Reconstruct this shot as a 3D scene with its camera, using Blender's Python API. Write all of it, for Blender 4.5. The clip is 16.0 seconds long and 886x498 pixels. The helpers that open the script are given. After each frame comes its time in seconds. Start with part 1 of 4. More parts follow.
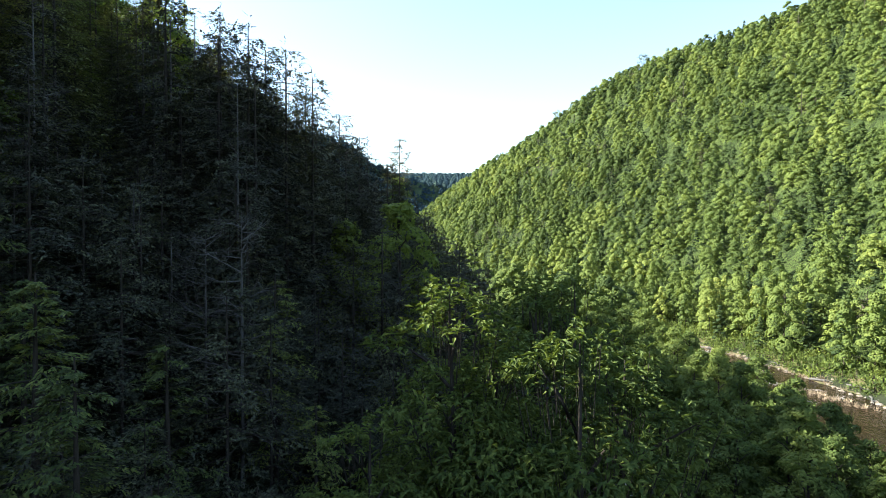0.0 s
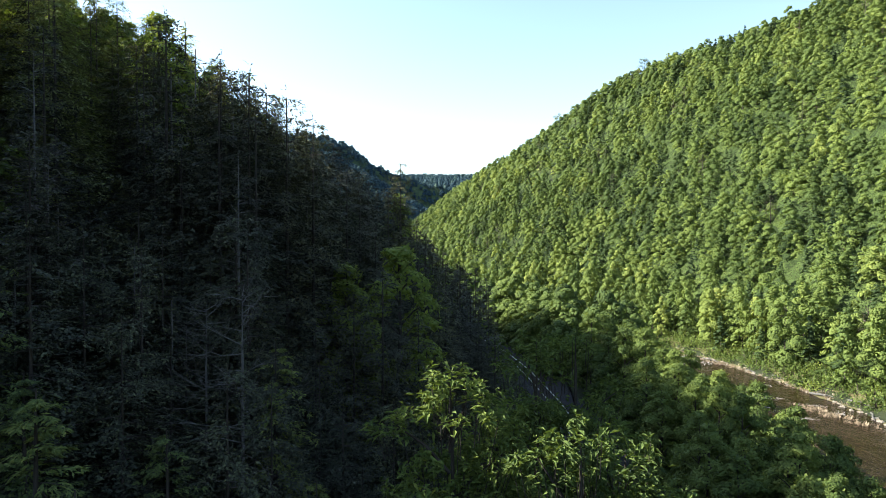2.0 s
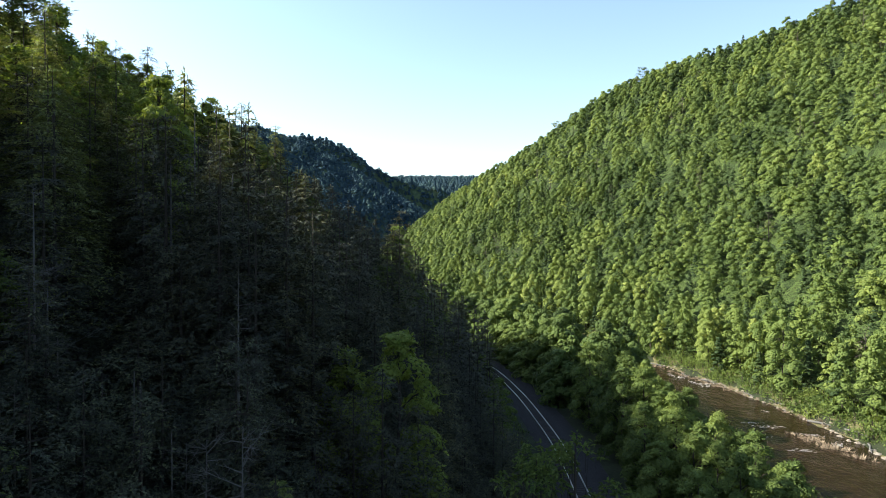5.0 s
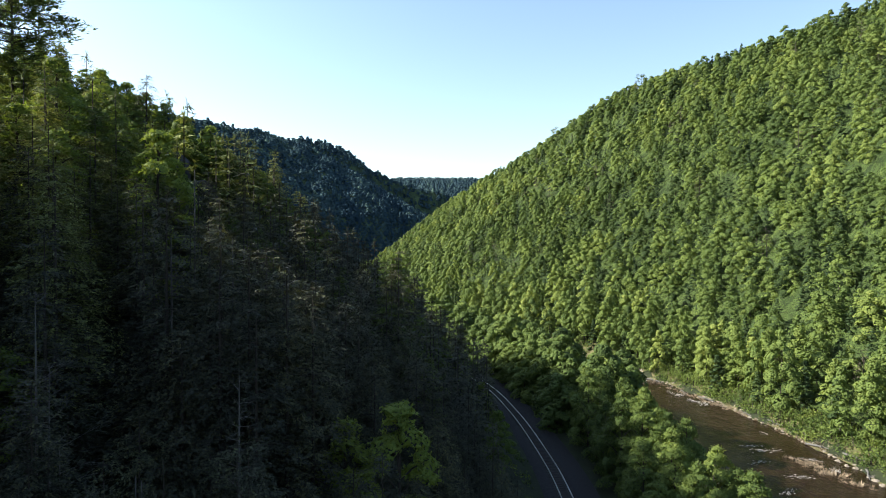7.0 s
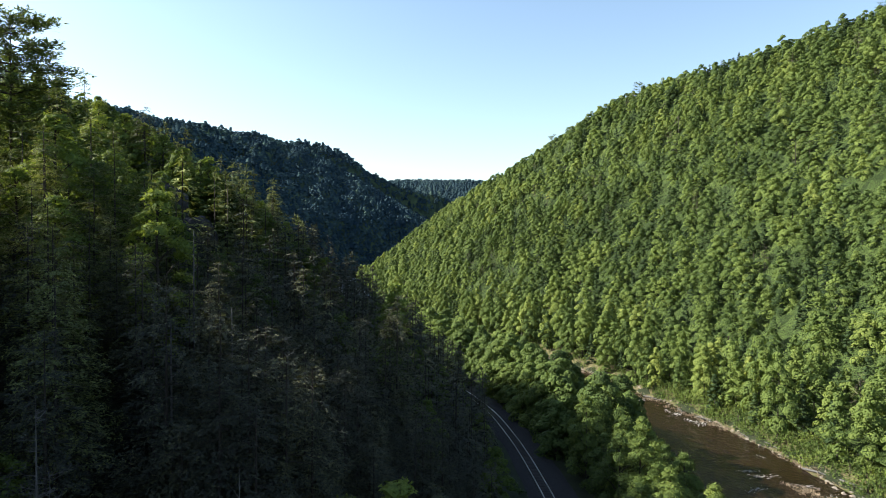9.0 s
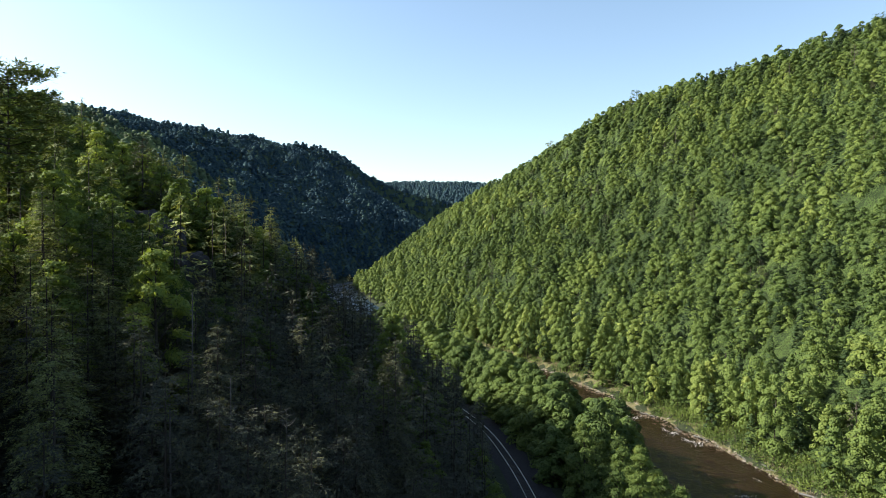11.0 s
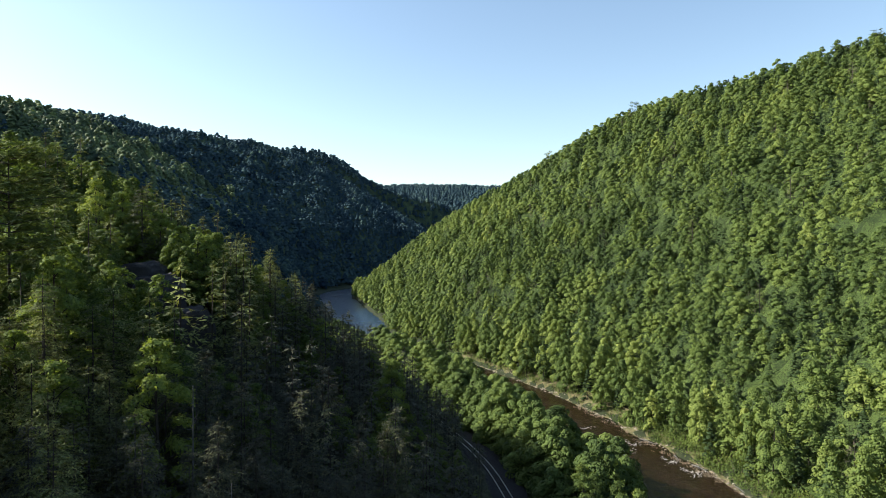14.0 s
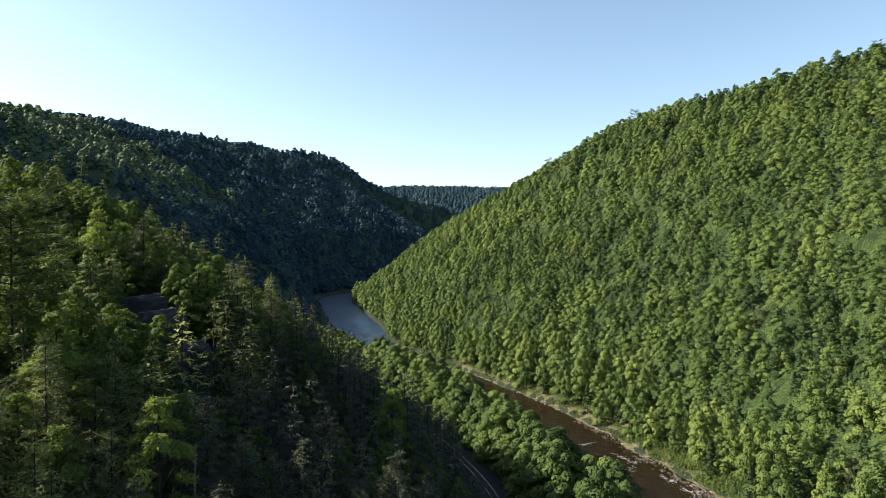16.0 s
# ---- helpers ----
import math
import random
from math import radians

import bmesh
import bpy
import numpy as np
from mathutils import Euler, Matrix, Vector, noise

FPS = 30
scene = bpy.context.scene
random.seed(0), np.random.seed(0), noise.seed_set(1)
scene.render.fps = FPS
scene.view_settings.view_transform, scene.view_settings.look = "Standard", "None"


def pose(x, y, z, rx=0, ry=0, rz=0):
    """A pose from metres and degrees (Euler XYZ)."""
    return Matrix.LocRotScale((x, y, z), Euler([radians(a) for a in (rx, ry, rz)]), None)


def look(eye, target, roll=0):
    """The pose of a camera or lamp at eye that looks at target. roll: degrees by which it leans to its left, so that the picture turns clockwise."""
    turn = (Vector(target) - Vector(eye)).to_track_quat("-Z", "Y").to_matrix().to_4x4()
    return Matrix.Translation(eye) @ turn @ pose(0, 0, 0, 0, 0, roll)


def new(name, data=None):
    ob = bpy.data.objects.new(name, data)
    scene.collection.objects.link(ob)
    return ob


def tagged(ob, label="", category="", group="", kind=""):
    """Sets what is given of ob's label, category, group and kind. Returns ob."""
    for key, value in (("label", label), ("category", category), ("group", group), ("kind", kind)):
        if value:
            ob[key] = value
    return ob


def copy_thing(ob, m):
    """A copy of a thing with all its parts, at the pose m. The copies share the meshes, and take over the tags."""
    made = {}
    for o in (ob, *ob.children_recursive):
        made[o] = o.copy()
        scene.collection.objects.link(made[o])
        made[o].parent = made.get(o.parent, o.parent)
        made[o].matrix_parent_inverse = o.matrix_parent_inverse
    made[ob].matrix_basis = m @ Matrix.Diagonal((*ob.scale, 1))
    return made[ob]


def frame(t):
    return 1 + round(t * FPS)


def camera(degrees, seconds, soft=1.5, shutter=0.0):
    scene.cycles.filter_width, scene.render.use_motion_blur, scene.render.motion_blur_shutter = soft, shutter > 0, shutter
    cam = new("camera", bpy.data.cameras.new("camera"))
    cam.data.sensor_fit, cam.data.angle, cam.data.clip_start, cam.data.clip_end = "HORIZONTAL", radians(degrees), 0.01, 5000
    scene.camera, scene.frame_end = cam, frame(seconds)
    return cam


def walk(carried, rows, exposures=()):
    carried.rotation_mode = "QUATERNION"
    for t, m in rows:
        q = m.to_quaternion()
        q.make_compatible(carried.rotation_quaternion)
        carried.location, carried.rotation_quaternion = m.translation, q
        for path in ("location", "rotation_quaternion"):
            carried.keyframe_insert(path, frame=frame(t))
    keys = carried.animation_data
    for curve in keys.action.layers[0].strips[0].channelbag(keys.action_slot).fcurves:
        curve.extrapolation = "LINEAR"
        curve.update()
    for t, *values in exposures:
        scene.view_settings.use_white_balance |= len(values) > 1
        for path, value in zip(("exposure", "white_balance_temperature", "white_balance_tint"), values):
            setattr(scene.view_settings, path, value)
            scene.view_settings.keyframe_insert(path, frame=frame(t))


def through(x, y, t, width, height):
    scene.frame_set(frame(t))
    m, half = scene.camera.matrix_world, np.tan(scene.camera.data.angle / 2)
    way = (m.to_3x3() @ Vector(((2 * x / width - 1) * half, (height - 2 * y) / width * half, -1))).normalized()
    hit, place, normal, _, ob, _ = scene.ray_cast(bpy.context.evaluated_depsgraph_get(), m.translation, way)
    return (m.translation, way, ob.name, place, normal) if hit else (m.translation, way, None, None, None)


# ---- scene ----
cam = camera(72.2, 16.0, soft=0.6)
METRES, EYE, TILT, LEAN, TURN = 34.0, 26.2, -0.8, 0.0, 0.0
ROWS = [
    (0.0, 0.0, 0.0, 0.0, 0.0, 0.0, -0.0),
    (0.5, 0.0001, 0.0007, 0.0175, 0.01, 0.03, 0.02),
    (1.0, 0.0002, 0.0013, 0.0371, 0.02, 0.01, 0.01),
    (1.5, 0.0004, 0.0011, 0.0571, 0.05, 0.01, -0.02),
    (2.0, -0.0002, 0.0004, 0.0777, 0.05, 0.01, -0.03),
    (2.5, -0.0006, 0.0005, 0.0998, 0.05, 0.0, -0.05),
    (3.0, -0.0005, 0.0006, 0.1231, 0.01, 0.01, -0.06),
    (3.5, -0.0005, 0.0001, 0.1473, 0.0, -0.0, -0.09),
    (4.0, -0.0029, 0.0021, 0.1731, -0.06, -0.02, -0.12),
    (6.5, -0.0036, -0.0028, 0.3235, -0.2, 0.0, -0.13),
    (7.0, -0.005, -0.004, 0.3572, -0.25, 0.01, -0.13),
    (7.5, -0.0051, -0.0056, 0.393, -0.28, 0.03, -0.12),
    (8.0, -0.0069, -0.0061, 0.4281, -0.34, 0.02, -0.13),
    (8.5, -0.0072, -0.0064, 0.4647, -0.4, 0.03, -0.13),
    (9.0, -0.0075, -0.0076, 0.4991, -0.45, 0.02, -0.14),
    (11.5, -0.0108, -0.0112, 0.6771, -0.74, 0.03, -0.15),
    (12.0, -0.0114, -0.0118, 0.7128, -0.78, 0.03, -0.14),
    (12.5, -0.0125, -0.0128, 0.7491, -0.8, 0.03, -0.14),
    (13.0, -0.0135, -0.0138, 0.7852, -0.79, 0.02, -0.14),
    (13.5, -0.0143, -0.0148, 0.8201, -0.82, 0.02, -0.14),
    (14.0, -0.0143, -0.0151, 0.8565, -0.82, 0.04, -0.14),
    (14.5, -0.0148, -0.017, 0.8917, -0.84, 0.03, -0.14),
    (15.0, -0.0145, -0.0183, 0.9272, -0.84, 0.03, -0.17),
    (15.5, -0.0169, -0.0192, 0.9634, -0.83, 0.02, -0.18),
    (16.0, -0.0188, -0.0199, 0.999, -0.84, 0.02, -0.2),
]
walk(cam, [(t, pose(0, 0, EYE, TILT, LEAN, TURN) @ pose(METRES * x, METRES * y, METRES * z, 90 + pitch, roll, yaw)) for t, x, y, z, yaw, pitch, roll in ROWS],
     exposures=[(0.0, 2.4, 6500, 5), (1.5, 2.28, 6500, 5), (3.5, 2.08, 6500, 5), (6.5, 1.85, 6500, 5), (9.0, 1.72, 6500, 5), (12.5, 1.58, 6500, 5), (16.0, 1.5, 6500, 5)])

# ---- sky, sun and exposure ----------------------------------------------
SUN_TO = Vector((-0.992 * math.cos(radians(33.0)), 0.12 * math.cos(radians(33.0)), math.sin(radians(33.0)))).normalized()
sky_world = bpy.data.worlds.new("sky")
scene.world = sky_world
sky_world.use_nodes = True
_n = sky_world.node_tree.nodes
_sky = _n.new("ShaderNodeTexSky")
_sky.sky_type, _sky.sun_disc = "NISHITA", False
_sky.sun_elevation, _sky.sun_rotation = radians(33.0), math.atan2(SUN_TO.x, SUN_TO.y)
_sky.altitude, _sky.air_density, _sky.dust_density, _sky.ozone_density = 300, 1.0, 1.0, 0.0
_n["Background"].inputs["Strength"].default_value = 0.084
sky_world.node_tree.links.new(_sky.outputs[0], _n["Background"].inputs["Color"])
sun = new("sun", bpy.data.lights.new("sun", "SUN"))
sun.data.energy, sun.data.angle, sun.data.color = 4.5, radians(0.6), (1.0, 0.93, 0.80)
sun.matrix_world = look(SUN_TO * 800, (0, 0, 0))


# ---- materials -----------------------------------------------------------
def material(name):
    m = bpy.data.materials.new(name)
    m.use_nodes = True
    m.node_tree.nodes.clear()
    return m, m.node_tree.nodes, m.node_tree.links


def node(nodes, kind, **inputs):
    n = nodes.new(kind)
    for key, value in inputs.items():
        n.inputs[key.replace("_", " ")].default_value = value
    return n


def ramp(nodes, stops):
    n = nodes.new("ShaderNodeValToRGB")
    while len(n.color_ramp.elements) < len(stops):
        n.color_ramp.elements.new(0.5)
    for el, (p, c) in zip(n.color_ramp.elements, stops):
        el.position, el.color = p, (*c, 1)
    return n


def leaf_material(name, stops, through=0.3, gloss=0.62, objects=0.45, patch=0.0, leaf=3.0, keep=0.5, shine=0.08, vary=0.3, bump=0.8):
    """Foliage in sprays: each spray breaks up into leaves about 1 / leaf metres wide; colour by leaf, by tree and by patch of wood."""
    m, n, l = material(name)

    def math_node(op, a, b, c=0.0):
        k = n.new("ShaderNodeMath")
        k.operation = op
        for i, v in enumerate((a, b, c)):
            if isinstance(v, float):
                k.inputs[i].default_value = v
            else:
                l.new(v, k.inputs[i])
        return k.outputs[0]

    tint, info, geo = n.new("ShaderNodeAttribute"), n.new("ShaderNodeObjectInfo"), n.new("ShaderNodeNewGeometry")
    tint.attribute_name = "tint"
    mix = n.new("ShaderNodeMix")
    mix.inputs["Factor"].default_value = objects
    l.new(tint.outputs["Fac"], mix.inputs["A"])
    l.new(info.outputs["Random"], mix.inputs["B"])
    value = mix.outputs["Result"]
    if patch:
        big = node(n, "ShaderNodeTexNoise", Scale=0.022, Detail=2.0)
        l.new(geo.outputs["Position"], big.inputs["Vector"])
        value = math_node("SUBTRACT", math_node("MULTIPLY_ADD", big.outputs["Fac"], patch, value), patch * 0.5)
    cells = node(n, "ShaderNodeTexVoronoi", Scale=leaf)
    l.new(geo.outputs["Position"], cells.inputs["Vector"])
    hue = n.new("ShaderNodeSeparateColor")
    l.new(cells.outputs["Color"], hue.inputs[0])
    value = math_node("SUBTRACT", math_node("MULTIPLY_ADD", hue.outputs[0], vary, value), vary * 0.5)
    col = ramp(n, stops)
    l.new(value, col.inputs["Fac"])
    bsdf = node(n, "ShaderNodeBsdfPrincipled", Roughness=gloss)
    bsdf.inputs["Specular IOR Level"].default_value = shine
    relief = node(n, "ShaderNodeBump", Strength=bump, Distance=0.6 / leaf)
    relief.invert = True
    l.new(cells.outputs["Distance"], relief.inputs["Height"])
    l.new(relief.outputs[0], bsdf.inputs["Normal"])
    trans = n.new("ShaderNodeBsdfTranslucent")
    warm = n.new("ShaderNodeMix")
    warm.data_type, warm.blend_type = "RGBA", "MULTIPLY"
    warm.inputs["Factor"].default_value = 1.0
    warm.inputs[7].default_value = (1.35, 1.3, 0.6, 1)
    l.new(col.outputs["Color"], warm.inputs[6])
    l.new(col.outputs["Color"], bsdf.inputs["Base Color"])
    l.new(warm.outputs[2], trans.inputs["Color"])
    both, out = node(n, "ShaderNodeMixShader", Fac=through), n.new("ShaderNodeOutputMaterial")
    l.new(bsdf.outputs[0], both.inputs[1])
    l.new(trans.outputs[0], both.inputs[2])
    gap, cut = n.new("ShaderNodeBsdfTransparent"), n.new("ShaderNodeMixShader")
    l.new(math_node("GREATER_THAN", cells.outputs["Distance"], keep), cut.inputs[0])
    l.new(both.outputs[0], cut.inputs[1])
    l.new(gap.outputs[0], cut.inputs[2])
    l.new(cut.outputs[0] if keep < 2 else both.outputs[0], out.inputs["Surface"])
    return m


def rough_material(name, stops, scale, rough=0.9, bump=0.3, fine=6.0, stretch=(1, 1, 1)):
    """A matt natural surface with coarse and fine variation and relief."""
    m, n, l = material(name)
    geo, mapping = n.new("ShaderNodeNewGeometry"), n.new("ShaderNodeMapping")
    mapping.inputs["Scale"].default_value = stretch
    l.new(geo.outputs["Position"], mapping.inputs["Vector"])
    a = node(n, "ShaderNodeTexNoise", Scale=scale, Detail=5.0, Roughness=0.6)
    b = node(n, "ShaderNodeTexNoise", Scale=scale * fine, Detail=4.0, Roughness=0.65)
    mix = n.new("ShaderNodeMix")
    mix.inputs["Factor"].default_value = 0.45
    for t in (a, b):
        l.new(mapping.outputs[0], t.inputs["Vector"])
    l.new(a.outputs["Fac"], mix.inputs["A"])
    l.new(b.outputs["Fac"], mix.inputs["B"])
    col = ramp(n, stops)
    l.new(mix.outputs["Result"], col.inputs["Fac"])
    bsdf, out = node(n, "ShaderNodeBsdfPrincipled", Roughness=rough), n.new("ShaderNodeOutputMaterial")
    bsdf.inputs["Specular IOR Level"].default_value = 0.25
    bm_ = node(n, "ShaderNodeBump", Strength=bump, Distance=0.3)
    l.new(mix.outputs["Result"], bm_.inputs["Height"])
    l.new(bm_.outputs[0], bsdf.inputs["Normal"])
    l.new(col.outputs["Color"], bsdf.inputs["Base Color"])
    l.new(bsdf.outputs[0], out.inputs["Surface"])
    return m


def water_material():
    """Peat-brown river water with ripples drawn out along the stream; reflected sky is painted into the far reach."""
    m, n, l = material("river water")
    geo = n.new("ShaderNodeNewGeometry")
    big = node(n, "ShaderNodeTexNoise", Scale=0.35, Detail=4.0, Roughness=0.6)
    fine = node(n, "ShaderNodeTexNoise", Scale=1.6, Detail=5.0, Roughness=0.65)
    fast = node(n, "ShaderNodeTexNoise", Scale=0.03, Detail=2.0)
    mapping = n.new("ShaderNodeMapping")
    mapping.inputs["Rotation"].default_value = (0, 0, radians(-10))
    mapping.inputs["Scale"].default_value = (1.0, 0.55, 1.0)
    l.new(geo.outputs["Position"], mapping.inputs["Vector"])
    for t in (big, fine):
        l.new(mapping.outputs[0], t.inputs["Vector"])
    l.new(geo.outputs["Position"], fast.inputs["Vector"])
    add = n.new("ShaderNodeMath")
    add.operation = "MULTIPLY_ADD"
    add.inputs[1].default_value = 0.45
    l.new(fine.outputs["Fac"], add.inputs[0])
    l.new(big.outputs["Fac"], add.inputs[2])
    power = ramp(n, [(0.35, (0.45,) * 3), (0.65, (1.0,) * 3)])
    l.new(fast.outputs["Fac"], power.inputs["Fac"])
    place = n.new("ShaderNodeSeparateXYZ")
    l.new(geo.outputs["Position"], place.inputs[0])
    upstream = n.new("ShaderNodeMapRange")
    for key, v in (("From Min", 280.0), ("From Max", 420.0), ("To Min", 0.4), ("To Max", 0.5)):
        upstream.inputs[key].default_value = v
    l.new(place.outputs["Y"], upstream.inputs["Value"])
    broken = n.new("ShaderNodeMapRange")
    for key, v in (("From Min", 280.0), ("From Max", 420.0), ("To Min", 0.07), ("To Max", 0.28)):
        broken.inputs[key].default_value = v
    l.new(place.outputs["Y"], broken.inputs["Value"])
    mirror = n.new("ShaderNodeMapRange")
    for key, v in (("From Min", 280.0), ("From Max", 420.0), ("To Min", 1.27), ("To Max", 1.42)):
        mirror.inputs[key].default_value = v
    l.new(place.outputs["Y"], mirror.inputs["Value"])
    bm_ = node(n, "ShaderNodeBump")
    l.new(upstream.outputs[0], bm_.inputs["Distance"])
    l.new(power.outputs["Color"], bm_.inputs["Strength"])
    l.new(add.outputs[0], bm_.inputs["Height"])
    col = ramp(n, [(0.3, (0.008, 0.0042, 0.0026)), (0.7, (0.017, 0.009, 0.0055))])
    l.new(big.outputs["Fac"], col.inputs["Fac"])
    # Blue base colour stands for sky reflected in the far reach.
    sky_blue = n.new("ShaderNodeMix")
    sky_blue.data_type = "RGBA"
    sky_blue.inputs[7].default_value = (0.006, 0.020, 0.046, 1)
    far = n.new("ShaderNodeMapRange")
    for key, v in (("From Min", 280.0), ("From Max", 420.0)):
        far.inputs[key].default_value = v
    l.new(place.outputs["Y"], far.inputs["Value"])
    l.new(far.outputs[0], sky_blue.inputs["Factor"])
    bsdf, out = node(n, "ShaderNodeBsdfPrincipled", Roughness=0.12, IOR=1.33), n.new("ShaderNodeOutputMaterial")
    l.new(col.outputs["Color"], sky_blue.inputs[6])
    l.new(sky_blue.outputs[2], bsdf.inputs["Base Color"])
    l.new(bm_.outputs[0], bsdf.inputs["Normal"])
    l.new(mirror.outputs[0], bsdf.inputs["IOR"])
    l.new(broken.outputs[0], bsdf.inputs["Roughness"])
    l.new(bsdf.outputs[0], out.inputs["Surface"])
    return m


GREEN = [(0.0, (0.025, 0.042, 0.017)), (0.35, (0.077, 0.113, 0.034)), (0.7, (0.132, 0.172, 0.047)), (1.0, (0.205, 0.238, 0.066))]
# NEEDLE is darkened for the shaded slope, SUNNY lightened for the sunlit crest.
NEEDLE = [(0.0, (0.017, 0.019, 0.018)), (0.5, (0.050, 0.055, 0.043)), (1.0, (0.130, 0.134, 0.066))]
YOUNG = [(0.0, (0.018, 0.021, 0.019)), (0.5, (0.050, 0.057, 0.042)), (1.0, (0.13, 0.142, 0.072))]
# Brighter needle stops for the close hemlocks and the pines.
BRIGHT = [(0.0, (0.042, 0.060, 0.028)), (0.5, (0.105, 0.140, 0.048)), (1.0, (0.23, 0.255, 0.075))]
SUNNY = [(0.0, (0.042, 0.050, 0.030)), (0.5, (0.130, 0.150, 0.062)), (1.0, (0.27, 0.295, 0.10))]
TWIG = [(0.0, (0.05, 0.042, 0.036)), (1.0, (0.13, 0.105, 0.09))]
# Lightened copy of GREEN: sunlight put into the crest trees' leaf colour.
SUNLIT = [(0.0, (0.030, 0.050, 0.016)), (0.35, (0.100, 0.142, 0.036)), (0.7, (0.170, 0.215, 0.052)), (1.0, (0.26, 0.295, 0.075))]
M_BENCH = leaf_material("maple leaves", GREEN, through=0.28, leaf=6.0, keep=0.60)
M_LEAF = leaf_material("sunlit broad leaves", SUNLIT, through=0.38, leaf=6.0, keep=0.60)
M_FINE_LEAF = leaf_material("hanging leaves", GREEN, through=0.27, leaf=7.0, keep=9.0)
M_WOOD_LEAF = leaf_material("woodland leaves", GREEN, through=0.24, objects=0.0, patch=0.3, leaf=2.2, keep=0.60, vary=0.22, bump=1.0)
M_HILL_LEAF = leaf_material("upper woodland leaves", GREEN, through=0.24, objects=0.0, patch=0.3, leaf=1.7, keep=0.62, vary=0.2, bump=1.0)
# Far-hill leaves: haze and bluish shade painted into the colour.
HAZED = [(0.0, (0.018, 0.034, 0.052)), (0.5, (0.040, 0.068, 0.082)), (1.0, (0.10, 0.145, 0.11))]
M_BRUSH = leaf_material("brush leaves", GREEN, through=0.2, objects=0.0, patch=0.3, leaf=4.5, keep=0.62, vary=0.35, bump=1.0)
# Sunlit, less hazy copy of the far leaf colour, also for brush.
HALF_HAZED = [(0.0, (0.030, 0.048, 0.034)), (0.5, (0.090, 0.124, 0.062)), (1.0, (0.18, 0.225, 0.09))]
M_HALF_HAZED_LEAF = leaf_material("half-hazed far leaves", HALF_HAZED, through=0.15, objects=0.0, patch=0.3, leaf=1.4, keep=0.8, vary=0.1, bump=0.5)
M_HAZED_LEAF = leaf_material("haze-blue far leaves", HAZED, through=0.05, objects=0.0, patch=0.4, leaf=1.2, keep=0.8, shine=0.0, vary=0.1, bump=0.5)
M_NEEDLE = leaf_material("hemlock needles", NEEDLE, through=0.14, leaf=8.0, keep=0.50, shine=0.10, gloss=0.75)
M_BRIGHT = leaf_material("bright hemlock needles", BRIGHT, through=0.25, leaf=30.0, keep=9.0)
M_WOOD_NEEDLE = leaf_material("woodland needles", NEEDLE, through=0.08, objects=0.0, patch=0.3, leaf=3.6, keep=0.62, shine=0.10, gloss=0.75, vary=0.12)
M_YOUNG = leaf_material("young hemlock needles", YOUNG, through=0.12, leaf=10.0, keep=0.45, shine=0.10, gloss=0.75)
M_SUNNY = leaf_material("sunlit hemlock needles", SUNNY, through=0.2, leaf=8.0, keep=0.50, gloss=0.75)
M_SUNNY_WOOD = leaf_material("sunlit woodland needles", SUNNY, through=0.15, objects=0.0, patch=0.3, leaf=3.6, keep=0.62, gloss=0.75, vary=0.12)
DARK = [(0.0, (0.014, 0.026, 0.012)), (0.5, (0.040, 0.064, 0.024)), (1.0, (0.10, 0.13, 0.045))]
M_DARK_NEEDLE = leaf_material("dark green woodland needles", DARK, through=0.06, objects=0.0, patch=0.2, leaf=2.8, keep=0.66, vary=0.2)
M_PINE = leaf_material("pine needles", BRIGHT, through=0.2, leaf=6.0, keep=0.62, gloss=0.75)
M_TWIG = leaf_material("bare twigs", TWIG, through=0.0, gloss=0.8, objects=0.0, keep=9.0)
M_BARK = rough_material("brown-grey bark", [(0.3, (0.02, 0.016, 0.013)), (0.7, (0.065, 0.055, 0.048))], 3.0, stretch=(1, 1, 0.25))
M_DEAD = rough_material("bleached dead wood", [(0.3, (0.055, 0.053, 0.053)), (0.7, (0.15, 0.146, 0.142))], 4.0, stretch=(1, 1, 0.2))
M_FLOOR = rough_material("forest floor", [(0.25, (0.008, 0.012, 0.006)), (0.5, (0.018, 0.024, 0.010)), (0.75, (0.035, 0.05, 0.016))], 0.35, bump=0.6)
M_WATER = water_material()
M_BALLAST = rough_material("grey ballast", [(0.3, (0.012, 0.012, 0.014)), (0.7, (0.036, 0.034, 0.036))], 2.5, fine=5.0, bump=0.5)
M_STONE = rough_material("grey bank stone", [(0.25, (0.10, 0.085, 0.07)), (0.6, (0.25, 0.22, 0.19)), (0.85, (0.38, 0.35, 0.31))], 1.2, bump=0.6)
M_FOAM = rough_material("white water", [(0.3, (0.17, 0.16, 0.15)), (0.7, (0.46, 0.45, 0.44))], 3.0, rough=0.5)
M_ROCK = rough_material("dark cliff rock", [(0.3, (0.016, 0.016, 0.019)), (0.7, (0.055, 0.053, 0.055))], 0.8, bump=0.8)
M_STRAW = rough_material("dry straw", [(0.3, (0.15, 0.115, 0.075)), (0.7, (0.33, 0.265, 0.20))], 2.0)
M_BANK = rough_material("weedy bank", [(0.25, (0.035, 0.034, 0.016)), (0.42, (0.06, 0.066, 0.022)), (0.56, (0.12, 0.10, 0.055)), (0.75, (0.24, 0.19, 0.13))], 0.9, bump=0.8)


# ---- the lie of the land -------------------------------------------------
RIVER = [(100, -300), (75, -150), (60, -60), (56, 20), (54, 80), (54, 110), (50, 142), (42, 170), (30, 208), (7, 258), (-38, 350),
         (-53, 420), (-78, 520), (-98, 600), (-99, 650), (-77, 710), (-28, 780), (35, 865), (115, 955), (240, 1030), (420, 1050), (700, 1000), (1200, 1050)]
